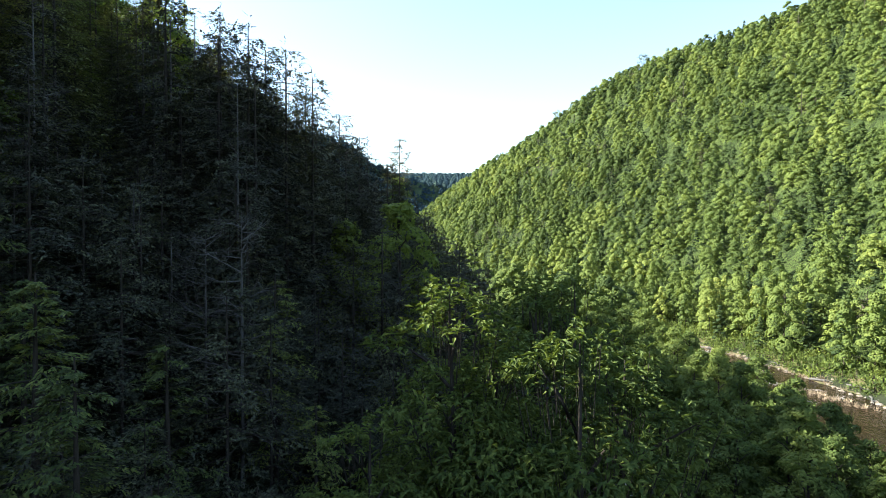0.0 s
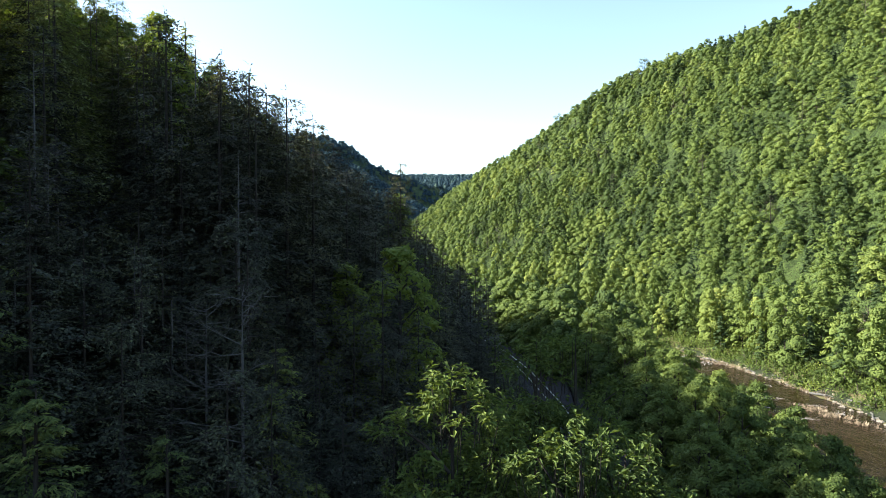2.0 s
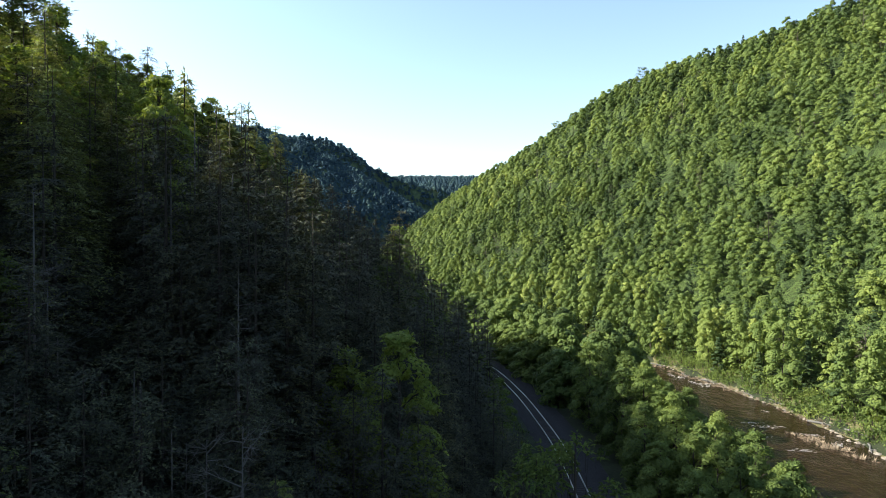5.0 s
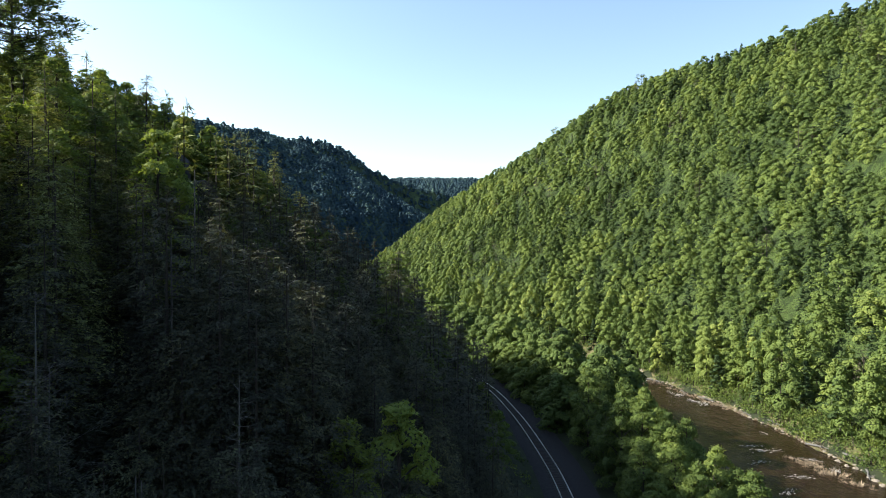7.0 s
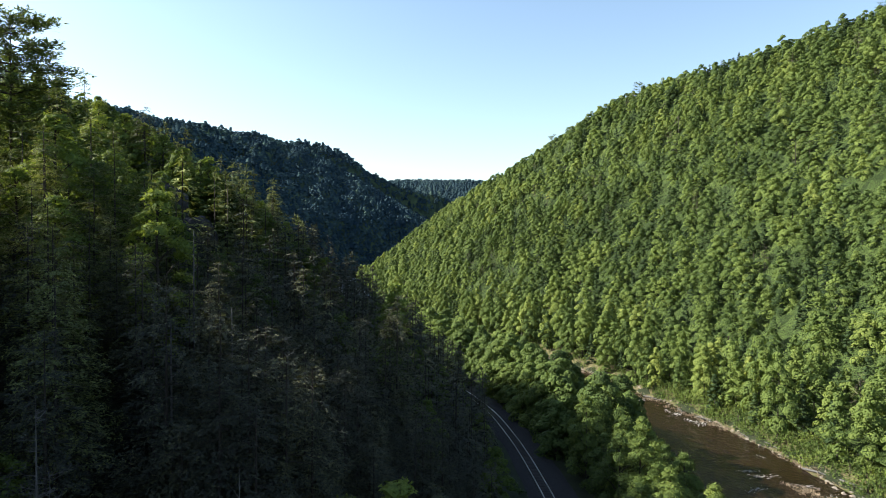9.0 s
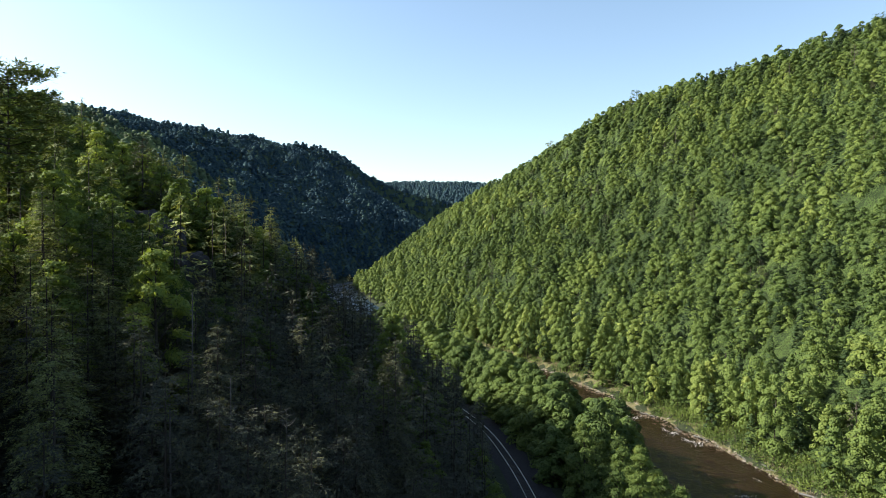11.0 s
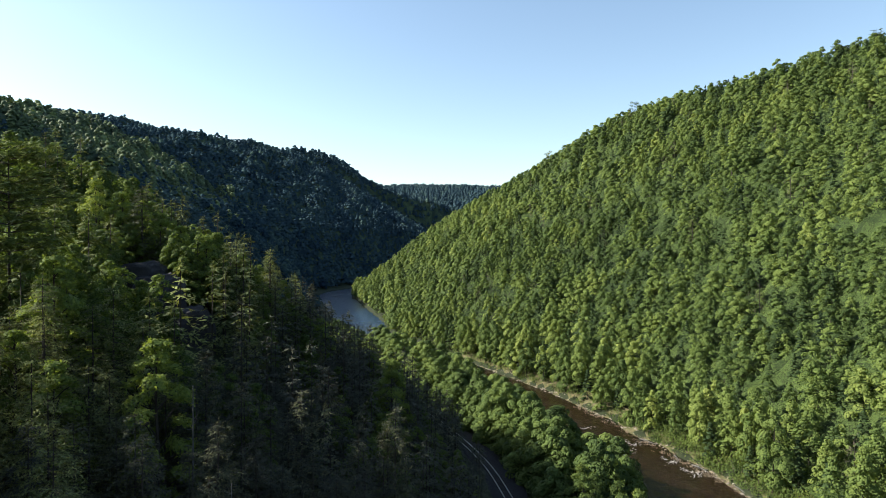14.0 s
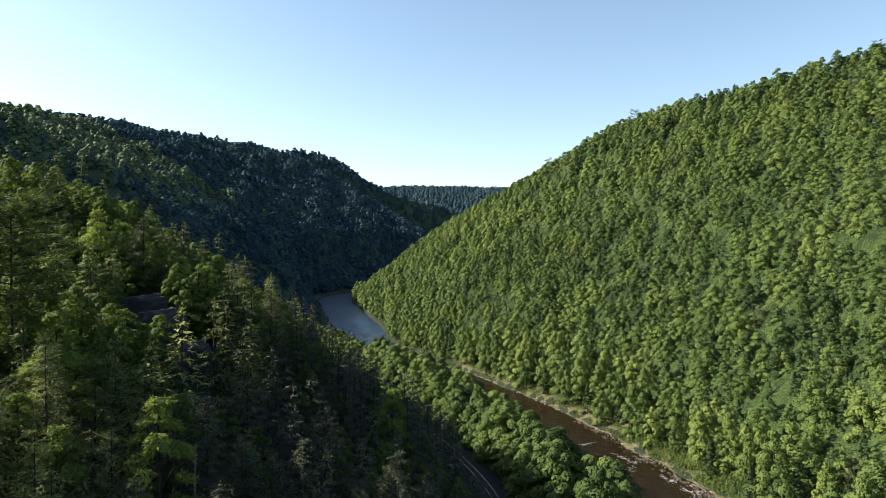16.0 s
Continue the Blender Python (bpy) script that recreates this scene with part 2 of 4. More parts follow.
RAIL = [(-4, -120), (6, -40), (11, 10), (15.0, 52), (16.4, 80), (15.9, 98), (14.2, 118), (10.6, 139), (2, 165), (-11, 193), (-30, 228), (-78, 325), (-96, 400), (-118, 500)]
HALF = 16.0
TRACK_Z = 4.6


def spline(points, step):
    """A smooth line through the points, sampled about every step metres."""
    p = np.array([points[0]] + list(points) + [points[-1]], float)
    out = []
    for a, b, c, d in zip(p[:-3], p[1:-2], p[2:-1], p[3:]):
        n = max(2, int(np.linalg.norm(c - b) / step))
        for u in np.arange(n) / n:
            out.append(0.5 * (2 * b + (c - a) * u + (2 * a - 5 * b + 4 * c - d) * u * u + (3 * b - a - 3 * c + d) * u ** 3))
    return np.array(out + [p[-1]])


def tangents(line):
    t = np.gradient(line, axis=0)
    return t / np.linalg.norm(t, axis=1)[:, None]


def beside(line, x, y):
    """Distance to a line, positive on its left, and the index of the nearest sample."""
    t = tangents(line)
    x, y = np.ravel(x).astype(float), np.ravel(y).astype(float)
    d, k = np.empty(len(x)), np.empty(len(x), int)
    for i in range(0, len(x), 20000):
        dx, dy = x[i:i + 20000, None] - line[None, :, 0], y[i:i + 20000, None] - line[None, :, 1]
        q = dx * dx + dy * dy
        j = q.argmin(1)
        r = np.arange(len(j))
        side = t[j, 0] * dy[r, j] - t[j, 1] * dx[r, j]
        d[i:i + 20000] = np.sqrt(q[r, j]) * np.where(side >= 0, 1, -1)
        k[i:i + 20000] = j
    return d, k


RIVER_LINE, RAIL_LINE = spline(RIVER, 4.0), spline(RAIL, 1.5)


def step(a, b, v):
    u = np.clip((v - a) / (b - a), 0, 1)
    return u * u * (3 - 2 * u)


def lower(a, b, soft):
    """The lower of two heights, with a rounded change."""
    h = np.clip(0.5 + 0.5 * (b - a) / soft, 0, 1)
    return b + (a - b) * h - soft * h * (1 - h)


def waves(x, y, size, seed):
    """Smooth uneven ground, about -1 to 1."""
    rng = np.random.RandomState(seed)
    out = 0
    for i in range(7):
        a, f, ph = rng.uniform(0, 2 * np.pi), rng.uniform(0.6, 2.0) * 2 * np.pi / size, rng.uniform(0, 6.3)
        out = out + np.sin((x * np.cos(a) + y * np.sin(a)) * f + ph) / 3.2
    return out


def ground(x, y):
    """Height of the bare ground, the river's surface being 0."""
    shape = np.shape(x)
    x, y = np.ravel(x).astype(float), np.ravel(y).astype(float)
    d, _ = beside(RIVER_LINE, x, y)
    e = np.abs(d) - HALF - 1.2 * waves(x, y, 26, 5)
    bed = -1.5 + 1.5 * step(-5, 0, e)
    far = step(1040, 1180, y) * step(-190, -60, x)
    high = np.where(d > 0, 142 + (31 + 26 * step(-390, -290, x) * (1 - step(-215, -130, x))) * step(430, 640, y) + 30 * step(620, 800, y) * (1 - step(850, 1060, y)), 146) + 5 * waves(x, y, 420, 1) + 0.05 * np.maximum(0, -d - 200)
    high = high * (1 - far) + far * lower(62 + 0.24 * (y - 1080), 187 + 6 * waves(x, y, 700, 2) + 0 * y, 40)
    fall = 162 - 0.62 * (x + 185) + 500 * step(1080, 1180, y) + 500 * (1 - step(600, 760, y))
    high = np.where(d > 0, lower(high, np.maximum(fall, 0), 24), high)
    # the slope on the right of the river
    right = np.maximum(0, 1.6 * step(0, 3, e) + 0.2 * np.maximum(0, e - 3)) + 0.74 * np.maximum(0, e - 11) * step(9, 24, e)
    right = lower(right * (1 + 0.06 * waves(x, y, 160, 3)), high, 40)
    right = lower(right, np.maximum(0, 119 + 0.443 * x - 0.092 * y), 24) * step(0, 3, e)
    # the bench with the railway and the slope above it on the left
    r, _ = beside(RAIL_LINE, x, y)
    away = step(470, 560, y)
    up = np.maximum(0, np.where(away > 0, (1 - away) * (r - 4.2) + away * (d - 30), r - 4.2))
    m = 0.83 - 0.36 * step(120, 235, y) + 0.56 * step(330, 450, y)
    crest = 33 + 4 * step(60, 110, y) + (0.17 + 0.10 * step(60, 120, y)) * up + 3 * waves(x, y, 90, 4)
    crest = crest * (1 - step(300, 430, y)) + high * step(300, 430, y)
    bench = TRACK_Z * step(0, 12, e) * 0.8 + 0.2 * TRACK_Z * step(8, 17, e)
    rise = m * up
    rise = rise + step(330, 450, y) * (np.minimum(rise, 62 + 0.60 * np.maximum(0, up - 60)) - rise)
    left = bench + lower(rise * (1 + 0.05 * waves(x, y, 60, 6) * step(6, 30, up)), crest + 5 * step(330, 450, y), 14 + 26 * step(330, 450, y))
    z = np.where(e < 0, bed, np.where(d > 0, left, right))
    rough = 0.5 * waves(x, y, 17, 7) + 0.25 * waves(x, y, 6, 8)
    z = z + rough * step(6, 20, e) * np.where(d > 0, step(2, 9, np.abs(r)), 1)
    return z.reshape(shape)


# ---- meshes --------------------------------------------------------------
def mesh(name, verts, faces, materials, tint=None, index=None, smooth=False):
    """A mesh from arrays; faces all of one size, or a list."""
    me = bpy.data.meshes.new(name)
    verts = np.asarray(verts, np.float32).reshape(-1, 3)
    if isinstance(faces, np.ndarray):
        k = faces.shape[1]
        me.vertices.add(len(verts))
        me.vertices.foreach_set("co", verts.ravel())
        me.loops.add(faces.size)
        me.loops.foreach_set("vertex_index", faces.ravel().astype(np.int32))
        me.polygons.add(len(faces))
        me.polygons.foreach_set("loop_start", np.arange(0, faces.size, k, dtype=np.int32))
        me.polygons.foreach_set("loop_total", np.full(len(faces), k, np.int32))
        me.update(calc_edges=True)
    else:
        me.from_pydata([tuple(v) for v in verts.tolist()], [], faces)
    for m in materials:
        me.materials.append(m)
    if index is not None:
        me.polygons.foreach_set("material_index", np.asarray(index, np.int32))
    if tint is not None:
        a = me.attributes.new("tint", "FLOAT", "FACE")
        a.data.foreach_set("value", np.asarray(tint, np.float32))
    if smooth:
        me.polygons.foreach_set("use_smooth", np.ones(len(me.polygons), bool))
    me.update()
    return me


def setting(name, me, label, category, kind="structure"):
    return tagged(new(name, me), label, category, kind=kind)


# ---- ground, river, railway ---------------------------------------------
def spaced(lo, fine_lo, fine_hi, hi, fine, grow):
    out, s = [fine_lo], fine
    while out[0] > lo:
        s *= grow
        out.insert(0, out[0] - s)
    out += list(np.arange(fine_lo + fine, fine_hi, fine))
    s = fine
    while out[-1] < hi:
        s *= grow
        out.append(out[-1] + s)
    return np.array(out)


def sheet(xs, ys):
    X, Y = np.meshgrid(xs, ys)
    i = np.arange(X.size).reshape(X.shape)
    f = np.stack([i[:-1, :-1], i[:-1, 1:], i[1:, 1:], i[1:, :-1]], -1).reshape(-1, 4)
    return X, Y, f


GX, GY, GF = sheet(spaced(-4300, -60, 105, 4300, 2.6, 1.075), spaced(-2500, -10, 220, 4600, 2.6, 1.05))
setting("ground", mesh("ground", np.stack([GX, GY, ground(GX, GY)], -1), GF, [M_FLOOR], smooth=True),
        "dark leaf-littered forest ground of a steep wooded gorge", "ground")


def ribbon(line, offsets, heights, cut=(0, None)):
    """A strip along a line: one row of points for each offset to its left."""
    t = tangents(line)
    line, t = line[cut[0]:cut[1]], t[cut[0]:cut[1]]
    left = np.stack([-t[:, 1], t[:, 0]], -1)
    rows = [np.column_stack([line + left * o, np.full(len(line), h)]) for o, h in zip(offsets, heights)]
    v = np.stack(rows, 1)
    i = np.arange(v.shape[0] * v.shape[1]).reshape(v.shape[:2])
    return v, np.stack([i[:-1, :-1], i[1:, :-1], i[1:, 1:], i[:-1, 1:]], -1).reshape(-1, 4)


v, f = ribbon(RIVER_LINE, np.linspace(-17.2, 17.2, 9), np.zeros(9))
setting("river", mesh("river", v, f[:, ::-1], [M_WATER], smooth=True), "peat-brown shallow river with ripples and small rapids", "river")
k0, k1 = int(np.argmin(np.abs(RIVER_LINE[:, 1] - 20))), int(np.argmin(np.abs(RIVER_LINE[:, 1] - 290)))
v, f = ribbon(RIVER_LINE, -HALF - np.linspace(-1.5, 7.5, 11), np.zeros(11), (k0, k1))
v[:, :, 2] = ground(v[:, :, 0], v[:, :, 1]) + 0.06 + 0.05 * waves(v[:, :, 0], v[:, :, 1], 3.0, 9)
setting("river_bank", mesh("river_bank", v, f[:, ::-1], [M_BANK], smooth=True), "weedy river bank with straw, grass and stones", "river bank")
v, f = ribbon(RAIL_LINE, [3.4, 2.4, 1.7, 0, -1.7, -2.6, -4.4, -5.2], [4.3, 4.75, 5.0, 5.0, 5.0, 4.75, 4.7, 4.2])
setting("track_bed", mesh("track_bed", v, f[:, ::-1], [M_BALLAST], smooth=False), "grey stone ballast of a single railway track", "track bed")
M_RAIL, _rn, _rl = material("worn steel")
_b, _o = node(_rn, "ShaderNodeBsdfPrincipled", Metallic=1.0, Roughness=0.28), _rn.new("ShaderNodeOutputMaterial")
_b.inputs["Base Color"].default_value = (0.62, 0.60, 0.58, 1)
_rl.new(_b.outputs[0], _o.inputs["Surface"])
for off in (0.7525, -0.7525):
    v, f = ribbon(RAIL_LINE, [off + 0.07, off + 0.07, off + 0.036, off + 0.036, off - 0.036, off - 0.036, off - 0.07, off - 0.07],
                  [4.99, 5.03, 5.05, 5.17, 5.17, 5.05, 5.03, 4.99])
    setting("rail", mesh("rail", v, f[:, ::-1], [M_RAIL]), "polished steel rail of the railway track", "rail")


# ---- trees ---------------------------------------------------------------
def blades(base, way, length, width, rng, droop=0.0, face=None):
    """Pointed leaves or sprays, as diamonds: base points, directions, sizes; face: the way that their upper side looks."""
    n = len(base)
    way = way / np.maximum(1e-6, np.linalg.norm(way, axis=1))[:, None]
    side = np.cross(way, rng.normal(size=(n, 3)) * [0.5, 0.5, 1.0] if face is None else face + rng.normal(size=(n, 3)) * 0.35)
    side /= np.maximum(1e-6, np.linalg.norm(side, axis=1))[:, None]
    length, width = np.broadcast_to(length, n)[:, None], np.broadcast_to(width, n)[:, None]
    mid, tip = base + way * length * 0.45, base + way * length
    tip = tip - np.array([0, 0, 1]) * length * droop
    return np.stack([base, mid + side * width / 2, tip, mid - side * width / 2], 1)


def ball(rng, n):
    v = rng.normal(size=(n, 3))
    return v / np.linalg.norm(v, axis=1)[:, None]


def tube(points, radii, sides=5):
    points, radii = np.asarray(points, float), np.asarray(radii, float)
    t = np.gradient(points, axis=0)
    t /= np.maximum(1e-9, np.linalg.norm(t, axis=1))[:, None]
    ref = np.where(np.abs(t[:, 2:3]) > 0.9, [[1.0, 0, 0]], [[0, 0, 1.0]])
    a = np.cross(t, ref)
    a /= np.linalg.norm(a, axis=1)[:, None]
    b = np.cross(t, a)
    ang = np.arange(sides) * 2 * np.pi / sides
    ring = points[:, None] + radii[:, None, None] * (np.cos(ang)[None, :, None] * a[:, None] + np.sin(ang)[None, :, None] * b[:, None])
    i = np.arange(len(points) * sides).reshape(len(points), sides)
    j = np.roll(i, -1, 1)
    return ring.reshape(-1, 3), np.stack([i[:-1], j[:-1], j[1:], i[1:]], -1).reshape(-1, 4)


def joined(pieces):
    vs, fs, k = [], [], 0
    for v, f in pieces:
        vs.append(v)
        fs.append(f + k)
        k += len(v)
    return np.concatenate(vs), np.concatenate(fs)


def quads(q):
    return q.reshape(-1, 3), np.arange(len(q) * 4).reshape(-1, 4)


def broad_shape(rng, height, radius, clear, lobes, n, leaf, slim=0.6, clump=1, flat=0.7, crown=0.9):
    """A broadleaved tree: leaf diamonds on the skins of uneven lobes, and the limbs that carry them."""
    u = (np.arange(lobes) + rng.uniform(0.1, 0.9, lobes)) / lobes
    z = height * (clear + (0.97 - clear) * u)
    wide = radius * np.sin(np.pi * (0.12 + 0.80 * u)) ** crown
    a = np.cumsum(rng.uniform(1.6, 3.2, lobes))
    out_by = wide * rng.uniform(0.25, 0.72, lobes) * (u < 0.93)
    size = np.maximum(0.28 * radius, (wide - out_by * 0.75) * rng.uniform(0.62, 1.0, lobes))
    c = np.stack([np.cos(a) * out_by, np.sin(a) * out_by, z], 1)
    k = rng.choice(lobes, max(1, n // clump), p=size ** 2 / (size ** 2).sum())
    out = ball(rng, len(k))
    out[:, 2] = np.where(out[:, 2] < -0.15, -out[:, 2] * rng.uniform(-0.3, 1, len(k)), out[:, 2])
    out /= np.linalg.norm(out, axis=1)[:, None]
    at = c[k] + out * (size[k] * rng.uniform(0.72, 1.1, len(k)))[:, None] * [1, 1, flat]
    at[:, 2] -= 0.25 * np.hypot(at[:, 0] - c[k, 0], at[:, 1] - c[k, 1]) * (1 - flat)
    at, face = np.repeat(at, clump, 0), np.repeat(out * [1, 1, 1.0] + [0, 0, 0.55], clump, 0)
    if clump > 1:
        at = at + rng.normal(size=at.shape) * leaf * 0.15
    way = np.repeat(out, clump, 0) * 0.55 + rng.normal(size=at.shape) * 0.75
    leaves = blades(at, way, leaf * rng.uniform(0.65, 1.35, len(at)), leaf * slim * rng.uniform(0.8, 1.2, len(at)), rng, droop=0.2, face=face)
    stem = tube([(0, 0, -0.8), (0.1, 0, height * 0.3), (-0.1, 0.1, height * 0.62), (0, 0, height * 0.93)], np.array([0.013, 0.010, 0.007, 0.002]) * height, 6)
    limbs = []
    for p, s in zip(c, size):
        z0 = max(height * 0.10, min(p[2] - np.hypot(p[0], p[1]) * 0.8, height * 0.8))
        limbs.append(tube([(0, 0, z0), p * [0.5, 0.5, 1] + [0, 0, (z0 - p[2]) * 0.35], p + (p - [0, 0, z0]) * 0.2], np.array([0.005, 0.004, 0.001]) * height, 3))
    return leaves, stem, joined(limbs), None


def hemlock_shape(rng, height, radius, whorls, per, sprays, leaf, clear=0.06, pine=False):
    """A hemlock or pine: drooping boughs with flat sprays round one straight stem."""
    qs, limbs = [], []
    stem = tube([(0, 0, -0.8), (0, 0, height * 0.5), (0, 0, height * 0.96)], np.array([0.008, 0.006, 0.0015]) * height, 6)
    for w in range(whorls):
        u = (w + rng.uniform(-0.3, 0.3)) / whorls
        z = height * (clear + (0.985 - clear) * u)
        for b in range(per):
            if rng.uniform() < 0.14:
                continue
            a = rng.uniform(0, 2 * np.pi)
            reach = radius * ((1 - u) ** 0.75 + 0.12) * rng.uniform(0.6, 1.2)
            if pine:
                reach = radius * (0.35 + 0.65 * np.sin(np.pi * min(1, (1 - u) * 1.15 + 0.08))) * rng.uniform(0.6, 1.15)
            rise = (0.25 if pine else 0.12) * reach
            s = np.linspace(0, 1, 5)
            out = np.array([np.cos(a), np.sin(a), 0])
            line = out * (s * reach)[:, None] + np.array([0, 0, 1]) * (z + rise * s - (0.12 if pine else 0.30) * reach * s * s)[:, None]
            if b % 2 == 0 or pine:
                limbs.append(tube(line[[0, 2, 4] if pine else [0, 3]], np.array([0.012, 0.007, 0.002] if pine else [0.012, 0.003]) * max(reach, 0.5), 3))
            m = max(3, int(sprays * reach / radius))
            s = rng.uniform(0.2, 1.0, m) ** 0.8
            p = out * (s * reach)[:, None] + np.array([0, 0, 1]) * (z + rise * s - (0.12 if pine else 0.30) * reach * s * s)[:, None]
            sidew = np.array([-out[1], out[0], 0]) * rng.choice([-1, 1], m)[:, None]
            way = out * rng.uniform(0.2, 0.9, m)[:, None] + sidew * rng.uniform(0.1, 1, m)[:, None] + rng.normal(size=(m, 3)) * 0.22 + [0, 0, 0.15 if pine else -0.12]
            qs.append(blades(p + rng.normal(size=(m, 3)) * 0.05 * reach, way, leaf * rng.uniform(0.6, 1.3, m), leaf * 0.33, rng, droop=0.0 if pine else 0.12, face=np.tile([[0.3 * out[0], 0.3 * out[1], 1.0]], (m, 1))))
    top = np.tile([[0, 0, height * 0.9]], (14, 1)) + rng.uniform(0, 0.09, (14, 1)) * [0, 0, height]
    qs.append(blades(top, rng.normal(size=(14, 3)) + [0, 0, 0.9], leaf * 0.7, leaf * 0.2, rng))
    return np.concatenate(qs), stem, joined(limbs), None


def globe(n, rng):
    """About even directions round a point, and the triangles between them."""
    k = np.arange(n) + 0.5
    a, z = np.pi * (1 + 5 ** 0.5) * k, 1 - 2 * k / n
    p = np.stack([np.cos(a) * np.sqrt(1 - z * z), np.sin(a) * np.sqrt(1 - z * z), z], 1) + rng.normal(size=(n, 3)) * 0.25 / n ** 0.5
    p /= np.linalg.norm(p, axis=1)[:, None]
    bm = bmesh.new()
    for v in p:
        bm.verts.new(v)
    bm.verts.index_update()
    bmesh.ops.convex_hull(bm, input=bm.verts[:])
    faces = np.array([[v.index for v in f.verts] for f in bm.faces])
    bm.free()
    return p, faces


def crown_skin(rng, height, radius, clear, lobes, points, peak=1.5, flat=0.62, base=0.8, shag=0.10, size=(0.34, 0.56)):
    """The uneven skin of a crown: flattened, ragged lobes of leaves set in tiers round the stem, open below. Points and triangles."""
    u = ((np.arange(lobes) + rng.uniform(0.0, 0.9, lobes)) / lobes) ** 0.9
    u[-1] = 0.95
    wide = radius * np.where(u < 0.28, base + (1 - base) * u / 0.28, np.maximum(0.02, 1 - (np.maximum(0, u - 0.28) / 0.72) ** peak) ** 0.8)
    a = np.cumsum(rng.uniform(1.9, 2.9, lobes))
    s = radius * rng.uniform(*size, lobes) * (1.1 - 0.4 * u)
    s[-1] *= 0.9
    out_by = np.maximum(0, wide * rng.uniform(0.8, 1.1, lobes) - s * 0.8)
    z = height * (clear + (0.97 - clear) * u) - s * flat * 0.8
    vs, fs = [], []
    for k in range(lobes):
        d, f = globe(points, rng)
        f = f[d[f].mean(1)[:, 2] > -0.35]
        p = d * s[k] * (1 + shag * rng.normal(size=(points, 1))) * [1, 1, flat]
        way = np.array([np.cos(a[k]), np.sin(a[k])])
        p[:, 2] -= 0.35 * (p[:, :2] @ way) * (out_by[k] > 0.2 * radius)
        fs.append(f + points * k)
        vs.append(p + [way[0] * out_by[k], way[1] * out_by[k], z[k]])
    return np.concatenate(vs), np.concatenate(fs)


def on_skin(v, f, n, rng):
    """Points strewn over a skin, with its outward directions."""
    t = v[f]
    normal = np.cross(t[:, 1] - t[:, 0], t[:, 2] - t[:, 0])
    area = np.linalg.norm(normal, axis=1)
    k = rng.choice(len(f), n, p=area / area.sum())
    w = rng.dirichlet((1, 1, 1), n)
    out = normal[k] / np.maximum(1e-9, area[k])[:, None]
    at = (t[k] * w[:, :, None]).sum(1)
    turn = np.sign((out * (at - [0, 0, v[:, 2].mean()])).sum(1))
    return at, out * np.where(turn == 0, 1, turn)[:, None]


def canopy_tree(rng, height, radius, clear, lobes, points, leaves, leaf, **skin):
    """A tree of a wood seen from afar: crown skin, loose leaf clumps that ruffle it, and a stem. Points, triangles, and which are bark."""
    v, f = crown_skin(rng, height, radius, clear, lobes, points, **skin)
    at, out = on_skin(v, f, leaves, rng)
    b = blades(at - out * leaf * 0.25, out * 0.75 + rng.normal(size=at.shape) * 0.6 + [0, 0, 0.15], leaf * rng.uniform(0.6, 1.4, leaves), leaf * 0.8, rng, face=out)
    tri = b[:, [1, 2, 3]]
    sv, sf = tube([(0, 0, -0.8), (0, 0, height * (clear + 0.2))], (0.17, 0.10), 3)
    sf = np.concatenate([sf[:, [0, 1, 2]], sf[:, [0, 2, 3]]])
    faces = np.concatenate([f, np.arange(len(tri) * 3).reshape(-1, 3) + len(v), sf + len(v) + len(tri) * 3])
    return np.concatenate([v, tri.reshape(-1, 3), sv]), faces, np.r_[np.zeros(len(f) + len(tri), int), np.ones(len(sf), int)]


def leafy_shape(rng, height, radius, clear, lobes, n, leaf, peak):
    """A broadleaved tree at middle distance: ragged lobes thick with leaves, and the limbs that carry them."""
    v, f = crown_skin(rng, height, radius, clear, lobes, 24, peak=peak, base=0.85, size=(0.26, 0.46))
    at, out = on_skin(v, f, n, rng)
    leaves = blades(at - out * leaf * 0.2, out * 0.6 + rng.normal(size=at.shape) * 0.7, leaf * rng.uniform(0.6, 1.5, n), leaf * 0.62 * rng.uniform(0.8, 1.2, n), rng, droop=0.2, face=out + [0, 0, 0.5])
    middle = v.reshape(lobes, 24, 3).mean(1)
    stem = tube([(0, 0, -0.8), (0.1, 0, height * 0.3), (-0.1, 0.1, height * 0.62), (0, 0, height * 0.93)], np.array([0.013, 0.010, 0.007, 0.002]) * height, 6)
    limbs = []
    for p in middle:
        z0 = max(height * 0.08, min(p[2] - np.hypot(p[0], p[1]) * 0.8, height * 0.8))
        limbs.append(tube([(0, 0, z0), p * [0.5, 0.5, 1] + [0, 0, (z0 - p[2]) * 0.35], p], np.array([0.005, 0.004, 0.001]) * height, 3))
    inner = middle[np.repeat(np.arange(lobes), 24)]
    return leaves, stem, joined(limbs), (inner + (v - inner) * 0.9)[f]


